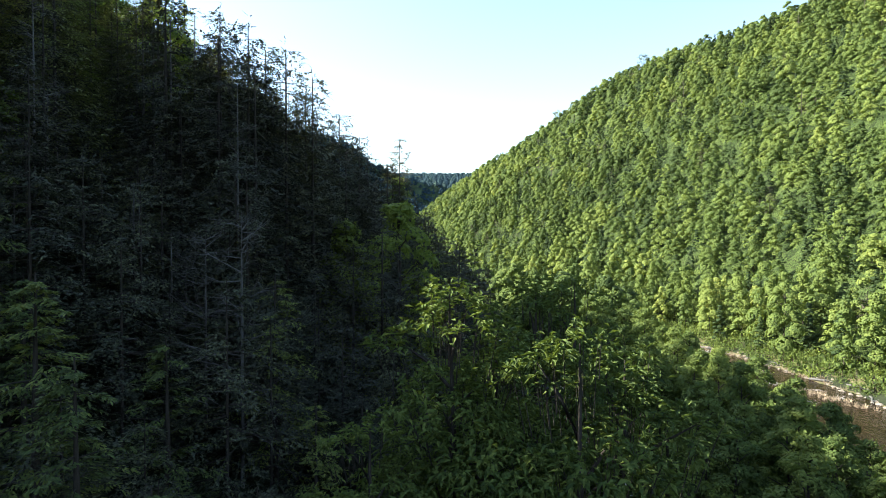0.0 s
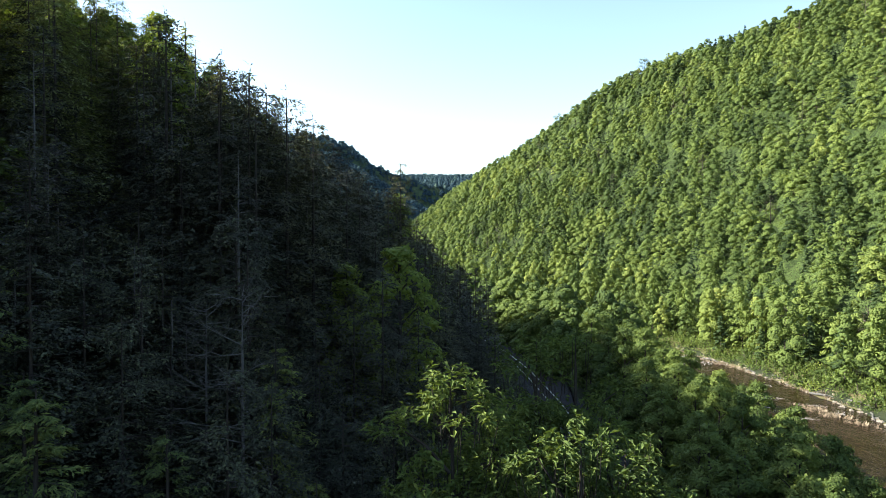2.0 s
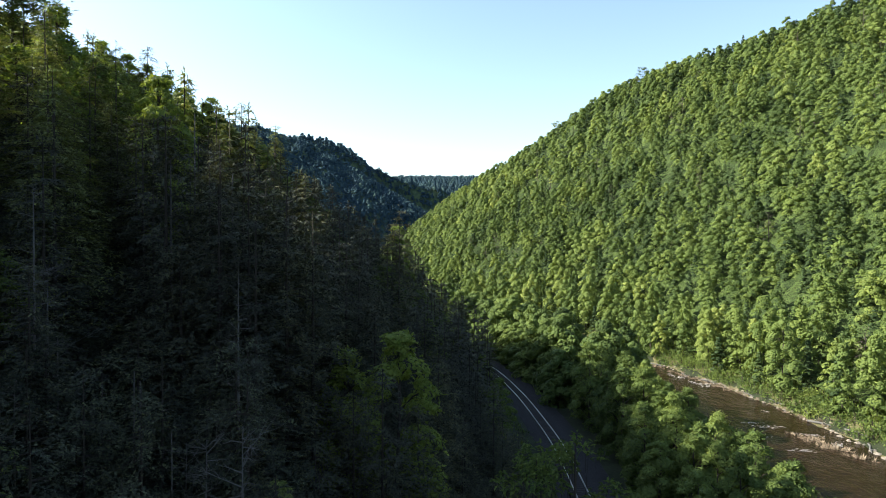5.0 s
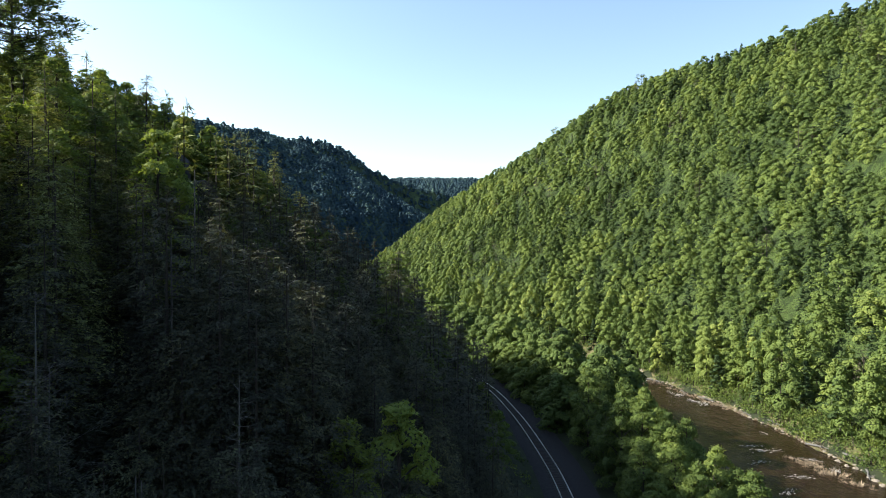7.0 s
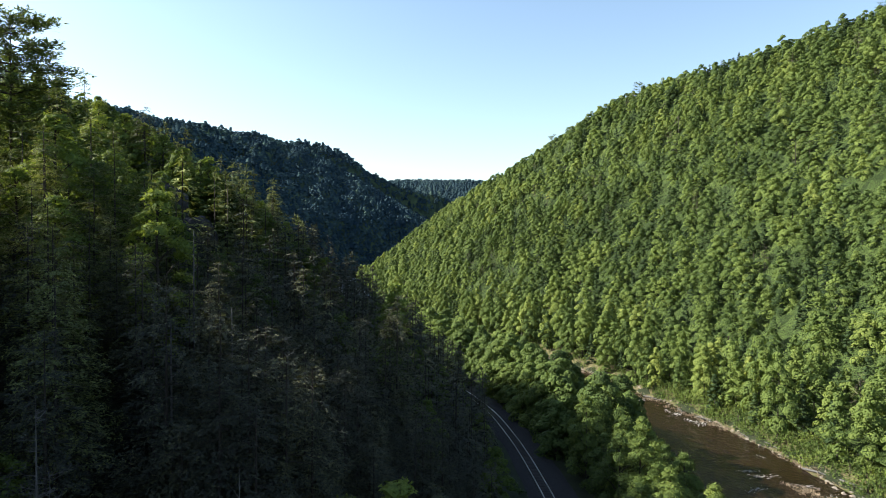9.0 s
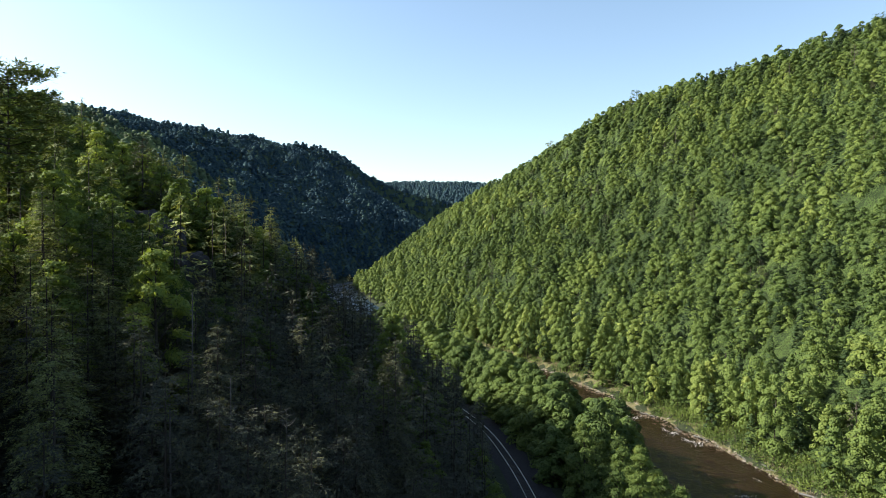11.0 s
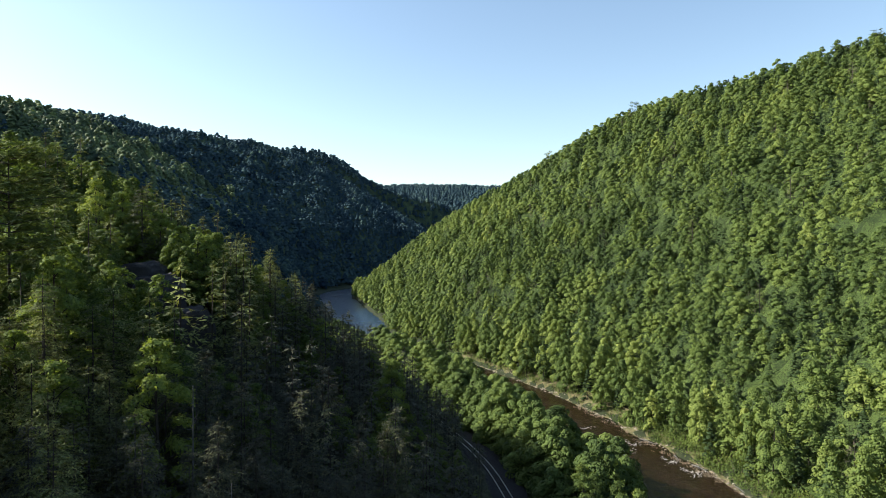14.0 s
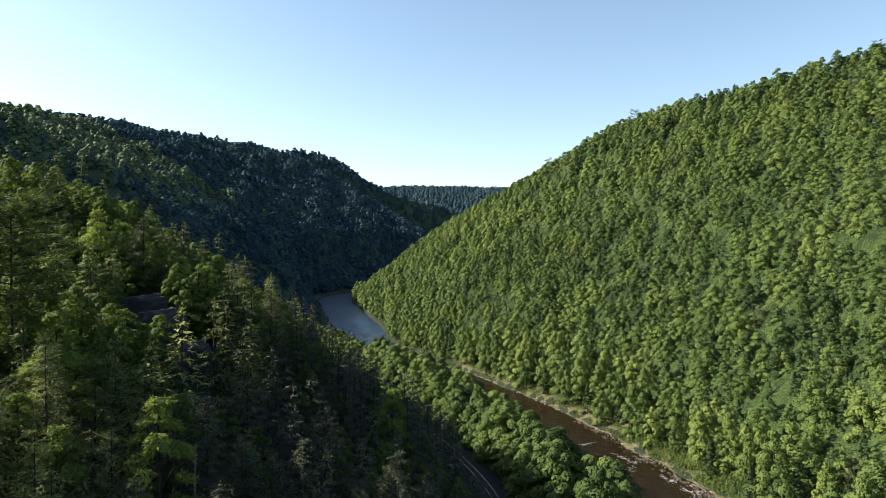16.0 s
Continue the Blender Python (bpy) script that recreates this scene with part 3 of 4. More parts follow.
def canopy(name, kinds, places, label, leaf_mat, seed, category="forest"):
    """A stretch of wood too large to count, as one mesh of crowns and stems. places: rows of x, y, z, height scale, width scale, kind, tint."""
    rng = np.random.RandomState(seed)
    vs, fs, tints, index, at = [], [], [], [], 0
    for k, (v, f, bark) in enumerate(kinds):
        rows = places[places[:, 5] == k]
        if not len(rows):
            continue
        vs.append(spun(v[None], rows, rng).reshape(-1, 3))
        fs.append((f[None] + (np.arange(len(rows)) * len(v))[:, None, None]).reshape(-1, 3) + at)
        at += len(rows) * len(v)
        tints.append((rows[:, 6][:, None] + rng.normal(size=(len(rows), len(f))) * 0.05).ravel())
        index.append(np.tile(bark, len(rows)))
    me = mesh(name, np.concatenate(vs), np.concatenate(fs), [leaf_mat, M_BARK], np.clip(np.concatenate(tints), 0, 1), np.concatenate(index), smooth=True)
    print(name, len(places), len(me.polygons))
    return setting(name, me, label, category, "stuff")


def spun(q, rows, rng):
    """Copies of a shape's corners, turned, scaled and set down at the rows' places."""
    a = rng.uniform(0, 2 * np.pi, len(rows))
    ca, sa = np.cos(a)[:, None, None], np.sin(a)[:, None, None]
    w, h = rows[:, 4][:, None, None], rows[:, 3][:, None, None]
    x = (q[None, :, :, 0] * ca - q[None, :, :, 1] * sa) * w + rows[:, 0][:, None, None]
    y = (q[None, :, :, 0] * sa + q[None, :, :, 1] * ca) * w + rows[:, 1][:, None, None]
    return np.stack([x, y, q[None, :, :, 2] * h + rows[:, 2][:, None, None]], -1).reshape(-1, q.shape[1], 3).astype(np.float32)


def wood(name, kinds, places, label, leaf_mat, seed, category="forest"):
    """A stretch of wood too large to count, as one mesh of triangles. kinds: tree shapes; places: rows of x, y, z, height scale, width scale, kind, tint."""
    rng = np.random.RandomState(seed)
    vs, tints, index = [], [], []
    for k, (leaves, stem, _, _) in enumerate(kinds):
        rows = places[places[:, 5] == k]
        if not len(rows):
            continue
        sv, sf = tube([(0, 0, -0.8), (0, 0, stem[0][:, 2].max())], (0.16, 0.05), 3)
        s4 = sv[sf]
        tri = leaves[:, [0, 1, 3]].copy()
        tri[:, 0] = leaves[:, 2]
        tri[:, 1:] += (leaves[:, 0] - (leaves[:, 1] + leaves[:, 3]) / 2)[:, None] * 0.7
        q = np.concatenate([tri, s4[:, [0, 1, 2]], s4[:, [0, 2, 3]]])
        is_bark = np.r_[np.zeros(len(leaves), int), np.ones(2 * len(sf), int)]
        vs.append(spun(q, rows, rng))
        tints.append((rows[:, 6][:, None] + rng.normal(size=(len(rows), len(q))) * 0.05).ravel())
        index.append(np.tile(is_bark, len(rows)))
    v = np.concatenate(vs)
    f = np.arange(len(v) * 3).reshape(-1, 3)
    print(name, len(places), len(f))
    return setting(name, mesh(name, v, f, [leaf_mat, M_BARK], np.clip(np.concatenate(tints), 0, 1), np.concatenate(index)), label, category, "stuff")


def scatter(x0, x1, y0, y1, cell, seed):
    rng = np.random.RandomState(seed)
    X, Y = np.meshgrid(np.arange(x0, x1, cell), np.arange(y0, y1, cell))
    X[::2] += cell / 2
    x, y = X.ravel() + rng.uniform(-0.38, 0.38, X.size) * cell, Y.ravel() + rng.uniform(-0.38, 0.38, X.size) * cell
    d, _ = beside(RIVER_LINE, x, y)
    r, _ = beside(RAIL_LINE, x, y)
    return x, y, ground(x, y), d, np.where(y < 500, r, 99), np.hypot(x, y)


def rows_of(x, y, z, keep, rng, kinds, low=0.8, high=1.25, base=0.42, vary=0.14, patch_size=70):
    x, y, z = x[keep], y[keep], z[keep]
    s = rng.uniform(low, high, len(x))
    tint = base + rng.normal(size=len(x)) * vary + 0.12 * waves(x, y, patch_size, 21)
    return np.column_stack([x, y, z - 0.3, s * rng.uniform(0.88, 1.14, len(x)), s, rng.randint(0, kinds, len(x)), np.clip(tint, 0.02, 0.98)])


_rng = np.random.RandomState(11)
BIG_BROAD = [canopy_tree(_rng, 10.8, _rng.uniform(3.4, 4.2), 0.06, 26, 24, 200, 0.42, peak=_rng.uniform(2.0, 3.6), base=0.85, size=(0.28, 0.46)) for _ in range(6)]
MID_BROAD = [canopy_tree(_rng, 10.2, _rng.uniform(2.7, 3.4), 0.10, 18, 20, 210, 0.36, peak=_rng.uniform(1.6, 3.4), size=(0.30, 0.50)) for _ in range(9)]
FAR_BROAD = [canopy_tree(_rng, 9.8, _rng.uniform(2.9, 3.6), 0.18, 13, 14, 50, 0.55, peak=_rng.uniform(1.9, 3.4), size=(0.36, 0.58)) for _ in range(9)]
HILL_BROAD = [canopy_tree(_rng, 9.6, _rng.uniform(2.9, 3.6), 0.22, 9, 12, 14, 0.6, peak=_rng.uniform(2.2, 3.6), size=(0.46, 0.68)) for _ in range(9)]
DIM_BROAD = [canopy_tree(_rng, 9.5, _rng.uniform(3.7, 4.6), 0.3, 5, 12, 3, 0.8, peak=_rng.uniform(2.6, 4.0), size=(0.54, 0.80), flat=0.7, shag=0.18) for _ in range(7)]
MID_CONE = [canopy_tree(_rng, 11.5, 2.3, 0.06, 26, 12, 110, 0.5, peak=1.1, flat=0.42, base=0.95, size=(0.3, 0.46)) for _ in range(3)]
FAR_CONE = [canopy_tree(_rng, 11.5, 2.4, 0.1, 16, 10, 40, 0.7, peak=1.1, flat=0.45, base=0.95, size=(0.34, 0.5)) for _ in range(3)]
NEAR_BROAD = [canopy_tree(_rng, 10.5, _rng.uniform(2.8, 3.4), 0.10, 26, 14, 420, 0.34, peak=_rng.uniform(1.6, 3.0), size=(0.24, 0.42)) for _ in range(8)]
NEAR_CONE = [hemlock_shape(_rng, 14, 2.3, 15, 6, 7, 1.15) for _ in range(3)]
BARE = [broad_shape(_rng, 12, 2.2, 0.15, 9, 150, 1.2, slim=0.08, flat=0.8) for _ in range(2)]


def understorey(x0, x1, y0, y1, cell, tall, inside, mat, label, seed):
    """The closed growth of saplings and brush between the stems: an uneven leafy sheet over the ground. inside: which places it covers."""
    rng = np.random.RandomState(seed)
    X, Y, f = sheet(np.arange(x0, x1, cell), np.arange(y0, y1, cell))
    X, Y = X + rng.uniform(-0.35, 0.35, X.shape) * cell, Y + rng.uniform(-0.35, 0.35, X.shape) * cell
    Z = ground(X, Y) + tall * (1 + 0.28 * rng.normal(size=X.shape))
    f = f[inside(X.ravel(), Y.ravel())[f].all(1)]
    used, f = np.unique(f, return_inverse=True)
    f = f.reshape(-1, 4)
    v = np.stack([X, Y, Z], -1).reshape(-1, 3)[used]
    # Low tint darkens the sheet, standing in for shade between the crowns.
    tint = np.clip(0.18 + rng.normal(size=len(f)) * 0.1, 0, 1)
    return setting("understorey", mesh("understorey", v, f, [mat], tint, smooth=True), label, "undergrowth", "stuff")


def sunny_side(x, y):
    d, _ = beside(RIVER_LINE, x, y)
    return (d < -HALF - 5.0) & (d > -300) & (y < 640 + 0.2 * x) & (x < 0.62 * y + 130)


def far_side(x, y):
    d, _ = beside(RIVER_LINE, x, y)
    return (d > HALF + 9) & (x > -0.78 * y - 60) & (y > 250)


understorey(-140, 420, 40, 760, 2.4, 2.6, sunny_side, M_BRUSH, "leafy saplings and brush below the sunlit trees", 44)
understorey(-480, 260, 250, 1120, 5.0, 3.0, far_side, M_HALF_HAZED_LEAF, "leafy brush below the trees of the far hill", 45)
# the wood on the sunny slope across the river
_rng = np.random.RandomState(12)
for part_no, (lo, hi, cell, kinds, cones) in enumerate(((0, 215, 5.0, MID_BROAD, MID_CONE), (215, 360, 5.0, FAR_BROAD, FAR_CONE), (360, 800, 5.2, HILL_BROAD, FAR_CONE))):
    x, y, z, d, r, dist = scatter(-140, 420, 40, 760, cell, 40 + part_no)
    keep = (d < -HALF - 1.6) & (d > -300) & (dist >= lo) & (dist < hi) & (y < 640 + 0.2 * x) & (x < 0.62 * y + 130) & (z > 0.5) & (d < -HALF - 1.6 - 2.4 * ((y > 98) & (y < 124)))
    mix = 0.5 + 0.22 * waves(x, y, 60, 31) + _rng.uniform(-0.5, 0.5, len(x))
    cone, bare = mix > 0.81, _rng.uniform(size=len(x)) < 0.018 + 0.05 * (waves(x, y, 80, 77) > 0.5)
    rows = rows_of(x, y, z, keep & ~cone & ~bare, _rng, len(kinds), 0.72, 1.32, vary=0.15)
    waterside = 1 - step(10, 26, -d[keep & ~cone & ~bare] - HALF)
    rows[:, 3] *= 1 + 0.38 * waterside
    rows[:, 4] *= 1 + 0.06 * waterside
    canopy("woodland", kinds, rows, "sunlit green broadleaved woodland on a steep slope", M_WOOD_LEAF if hi < 500 else M_HILL_LEAF, 50 + part_no)
    canopy("hemlock_wood", cones, rows_of(x, y, z, keep & cone, _rng, len(cones), 0.66, 0.98, base=0.35), "dark hemlocks scattered in sunlit woodland", M_DARK_NEEDLE, 60 + part_no)
    wood("bare_wood", BARE, rows_of(x, y, z, keep & bare, _rng, 2, 0.8, 1.1), "grey leafless trees scattered in green woodland", M_TWIG, 65 + part_no)
# the shaded far hill, the plateaus and the far ridge
for part_no, (x0, x1, y0, y1, lo, hi, cell, kinds) in enumerate(((-380, 60, 110, 640, 165, 560, 6.2, HILL_BROAD), (-480, 260, 430, 1120, 560, 1120, 6.3, DIM_BROAD), (-270, 340, 1060, 1700, 1120, 1800, 11.5, DIM_BROAD))):
    x, y, z, d, r, dist = scatter(x0, x1, y0, y1, cell, 70 + part_no)
    keep = (d > HALF + 3) & ((r > 5.5) | (r < -7)) & ((d > HALF + 9) | (y < 260)) & (dist >= lo) & (dist < hi) & (x > -0.78 * y - 60)
    rows = rows_of(x, y, z, keep, _rng, len(kinds), base=0.4)
    rows[:, 3:5] *= (1.0, 1.0, 1.5)[part_no]
    # Sunlit upper trees get the greener copy, shaded and hazy ones the blue.
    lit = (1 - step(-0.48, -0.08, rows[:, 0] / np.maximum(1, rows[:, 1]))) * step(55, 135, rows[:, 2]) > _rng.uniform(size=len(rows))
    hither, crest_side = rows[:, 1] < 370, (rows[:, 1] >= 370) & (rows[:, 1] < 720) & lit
    for pick, mat, label in ((hither, M_HILL_LEAF, "green broadleaved woodland on the wooded plateau"), (crest_side, M_HALF_HAZED_LEAF, "woodland on the upper far hill, sunlight and thin haze in its leaf colour"),
                             (~hither & ~crest_side, M_HAZED_LEAF, "woodland on a shaded far hill, haze and shade in its blue leaf colour")):
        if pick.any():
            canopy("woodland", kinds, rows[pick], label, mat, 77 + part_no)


# ---- single trees on the near slope and the bench ------------------------
def mesh_part(name, me, parent, label=""):
    ob = new(name, me)
    ob.parent = parent
    if label:
        ob["label"] = label
    return ob


def leaf_mesh(name, leaves, core, mat, rng, single=False):
    if single:
        tri = leaves[:, [2, 1, 3]].copy()
        tri[:, 1:] += (leaves[:, 0] - (leaves[:, 1] + leaves[:, 3]) / 2)[:, None] * 0.7
        return mesh(name, tri.reshape(-1, 3), np.arange(len(tri) * 3).reshape(-1, 3), [mat], np.clip(0.5 + rng.normal(size=len(tri)) * 0.22, 0, 1))
    tri = np.concatenate([leaves[:, [0, 1, 2]], leaves[:, [0, 2, 3]]] + ([core] if core is not None else []))
    half = 0.5 + rng.normal(size=len(leaves)) * 0.22
    tint = np.r_[half, half, np.full(0 if core is None else len(core), 0.4)]
    return mesh(name, tri.reshape(-1, 3), np.arange(len(tri) * 3).reshape(-1, 3), [mat], np.clip(tint, 0, 1))


def tree_model(name, shape, leaf_mat, bark_mat, label, category, group, rng, crown="crown", single=False):
    """One tree: an Empty at its foot with a trunk, its branches and a crown."""
    leaves, (tv, tf), (lv, lf), core = shape
    ob = tagged(new(name), label, category, group)
    mesh_part("trunk", mesh("trunk", tv, tf, [bark_mat], smooth=True), ob)
    mesh_part("branchwork", mesh("branchwork", lv, lf, [bark_mat], smooth=True), ob)["kind"] = "stuff"
    if leaves is not None:
        mesh_part(crown, leaf_mesh(crown, leaves, core, leaf_mat, rng, single), ob)
    return ob


def fine_hemlock(rng, height, radius, boughs, twigs, needles):
    """A hemlock seen from close by: boughs, side twigs and flat rows of needles."""
    limbs, stem = [], tube([(0, 0, -0.8), (0.05, 0, height * 0.5), (0, 0, height)], np.array([0.015, 0.010, 0.002]) * height, 7)
    base, way, face = [], [], []
    for b in range(boughs):
        u = (b + rng.uniform()) / boughs
        a, z = rng.uniform(0, 2 * np.pi), height * (0.08 + 0.9 * u)
        reach = radius * ((1 - u) ** 0.7 + 0.07) * rng.uniform(0.6, 1.15)
        out, side = np.array([np.cos(a), np.sin(a), 0]), np.array([-np.sin(a), np.cos(a), 0])
        sag = rng.uniform(0.2, 0.5)
        bough = lambda s: out * (s * reach) + np.array([0, 0, z + 0.15 * reach * s - sag * reach * s * s])
        limbs.append(tube([bough(s) for s in (0, 0.35, 0.7, 1.0)], np.array([0.014, 0.010, 0.006, 0.002]) * reach, 4))
        m = max(4, int(twigs * reach / radius))
        for s in np.linspace(0.18, 1.0, m):
            p = bough(s)
            for w in (-1, 1):
                long = reach * 0.34 * (1.15 - s * 0.7) * rng.uniform(0.6, 1.2)
                d = out * rng.uniform(0.5, 0.9) + side * w * rng.uniform(0.5, 0.9) + np.array([0, 0, rng.uniform(-0.45, -0.05)])
                d /= np.linalg.norm(d)
                t = rng.uniform(0.05, 1, needles)[:, None]
                base.append(p + d * long * t - np.array([0, 0, 0.15]) * long * t * t + rng.normal(size=(needles, 3)) * 0.02)
                across = np.cross(d, [0, 0, 1])
                way.append(d * 0.8 + across * rng.choice([-1, 1], needles)[:, None] * rng.uniform(0.3, 0.9, needles)[:, None] + rng.normal(size=(needles, 3)) * 0.15 + [0, 0, -0.1])
                face.append(np.tile(np.array([0.25 * out[0], 0.25 * out[1], 1.0]), (needles, 1)))
    base, way, face = np.concatenate(base), np.concatenate(way), np.concatenate(face)
    return blades(base, way, rng.uniform(0.13, 0.24, len(base)), 0.065, rng, droop=0.12, face=face), stem, joined(limbs), None


def fine_broad(rng, height, radius, clear, lobes, twigs, per):
    """A broadleaved tree seen from close by: hanging leaves in sprays at the ends of twigs."""
    shape, stem, (lv, lf), core = broad_shape(rng, height, radius, clear, lobes, twigs, 0.4, flat=0.75)
    ends = shape[:, 0]
    n = len(ends)
    out = ends - [0, 0, height * 0.5]
    out /= np.linalg.norm(out, axis=1)[:, None]
    limbs = [(lv, lf)]
    for e, o in list(zip(ends, out))[::4]:
        limbs.append(tube([e - o * rng.uniform(0.7, 1.3) + [0, 0, -0.25], e - o * 0.3, e + o * 0.1], (0.016, 0.010, 0.004), 3))
    base = np.repeat(ends, per, 0) + rng.normal(size=(n * per, 3)) * 0.07
    way = np.repeat(out, per, 0) * 0.5 + ball(rng, n * per) * [1, 1, 0.5] + [0, 0, -0.25]
    return blades(base, way, rng.uniform(0.17, 0.32, n * per), rng.uniform(0.07, 0.12, n * per), rng, droop=0.35, face=np.repeat(out, per, 0) * 0.5 + [0, 0, 0.9]), stem, joined(limbs), core


def snag_shape(rng, height, girth, branches, reach, twigs=0, lean=0.0, broken=True):
    """A dead tree: a bare stem with broken or fine bare branches."""
    top = 0.35 if broken else 0.06
    stem = lambda u: np.array([lean * u * height * 0.1, 0.03 * math.sin(3 * u), -0.8 + (height + 0.8) * u])
    limbs, pole = [], tube([stem(u) for u in (0, 0.25, 0.5, 0.75, 1.0)], girth * np.array([1, 0.85, 0.7, 0.5, top]), 7)
    for b in range(branches):
        u = rng.uniform(0.3, 0.98)
        a, long = rng.uniform(0, 2 * np.pi), reach * rng.uniform(0.3, 1.0) * (1.25 - u)
        out = np.array([math.cos(a), math.sin(a), rng.uniform(-0.1, 0.55)])
        p = stem(u)
        limbs.append(tube([p, p + out * long * 0.5, p + out * long + [0, 0, rng.uniform(-0.2, 0.25) * long]], (girth * 0.28, girth * 0.18, girth * 0.05), 3))
        for t in range(twigs):
            s = rng.uniform(0.3, 1.0)
            q, w = p + out * long * s, out + rng.normal(size=3) * 0.6
            limbs.append(tube([q, q + w * long * 0.25, q + w * long * 0.45 + [0, 0, 0.05]], (girth * 0.12, girth * 0.08, girth * 0.03), 3))
    return None, pole, joined(limbs), None


_rng = np.random.RandomState(101)
HEMLOCK_LABEL, BROAD_LABEL = "dark green hemlock with drooping boughs on the shaded slope", "green broadleaved tree on the wooded slope"
NEAR = "trees on the near slope"
MODELS = {
    "fine_hemlock": [tree_model("hemlock", fine_hemlock(_rng, 9, 2.7, 60, 10, 8), M_BRIGHT, M_BARK, "green hemlock with feathery drooping boughs below the path", "tree", NEAR, _rng) for _ in range(2)],
    "fine_broad": [tree_model("broadleaf_tree", fine_broad(_rng, 12, 3.0, 0.15, 15, 1000, 9), M_FINE_LEAF, M_BARK, "broadleaved tree with hanging leaves catching the sun", "tree", NEAR, _rng) for _ in range(2)],
    "small_hemlock": [tree_model("hemlock", hemlock_shape(_rng, 7, 2.3, 20, 7, 44, 0.36), M_YOUNG, M_BARK, "small dark hemlock among undergrowth on the shaded slope", "tree", NEAR, _rng, single=True) for _ in range(3)],
    "hemlock": [tree_model("hemlock", hemlock_shape(_rng, 13, 3.1, 30, 7, 44, 0.46), M_NEEDLE, M_BARK, HEMLOCK_LABEL, "tree", NEAR, _rng, single=True) for _ in range(4)],
    "sunny_hemlock": [tree_model("hemlock", hemlock_shape(_rng, 13, 3.2, 30, 7, 42, 0.46), M_SUNNY, M_BARK, "hemlock on the near crest, sunlight put into its needle colour", "tree", NEAR, _rng, single=True) for _ in range(3)],
    "broad": [tree_model("broadleaf_tree", leafy_shape(_rng, 12, 3.1, 0.10, 24, 1500, 0.36, peak=2.0), M_LEAF, M_BARK, BROAD_LABEL, "tree", NEAR, _rng) for _ in range(4)],
    "bench": [tree_model("young_maple", leafy_shape(_rng, 10.5, 3.0, 0.05, 24, 1500, 0.34, peak=2.2), M_BENCH, M_BARK, "young green maple on the strip between railway and river", "tree", "trees by the river", _rng) for _ in range(4)],
    "pine": [tree_model("white_pine", hemlock_shape(_rng, 18, 4.9, 20, 8, 150, 0.6, clear=0.2, pine=True), M_PINE, M_BARK, "tall white pine with level tufted boughs on the crest", "tree", NEAR, _rng)],
    "far_pine": [tree_model("white_pine", hemlock_shape(_rng, 15, 3.4, 11, 5, 26, 1.0, clear=0.3, pine=True), M_PINE, M_BARK, "tall pine standing above the woodland on the ridge", "tree", "pines on the ridge", _rng, single=True)],
    "snag": [tree_model("dead_snag", snag_shape(_rng, 9, 0.075, 26, 1.3, twigs=1), None, M_DEAD, "broken grey dead trunk with a few bare stubs", "dead tree", "dead trees", _rng) for _ in range(2)],
    "spire": [tree_model("dead_tree", snag_shape(_rng, 13, 0.075, 46, 1.9, twigs=2, broken=False), None, M_DEAD, "slender grey dead tree with bare branches", "dead tree", "dead trees", _rng) for _ in range(3)],
    "bush": [tree_model("bare_bush", snag_shape(_rng, 5, 0.05, 44, 2.4, twigs=4, broken=False), None, M_DEAD, "grey leafless bush with many fine twigs", "bush", "dead trees", _rng) for _ in range(2)],
}
HEIGHTS = {"far_pine": 15, "small_hemlock": 7, "fine_hemlock": 9, "fine_broad": 12, "hemlock": 13, "sunny_hemlock": 13, "broad": 12, "bench": 10.5, "pine": 18, "snag": 9, "spire": 13, "bush": 5}
_first = set()


def plant(kind, x, y, top=None, tall=None, wide=None):
    """Set a tree of a kind on the ground, up to a height."""
    z = float(ground(np.array([x]), np.array([y]))[0])
    tall = tall or top - z
    h = tall / HEIGHTS[kind]
    w = wide or h ** 0.7
    unused = [m for m in MODELS[kind] if m.name not in _first]
    model = unused[0] if unused else MODELS[kind][_rng.randint(len(MODELS[kind]))]
    m = pose(x, y, z - 0.1, 0, 0, _rng.uniform(0, 360))
    if model.name in _first:
        ob = copy_thing(model, m)
    else:
        _first.add(model.name)
        ob = model
        ob.matrix_basis = m
    ob.scale = (w, w, h)
    return ob


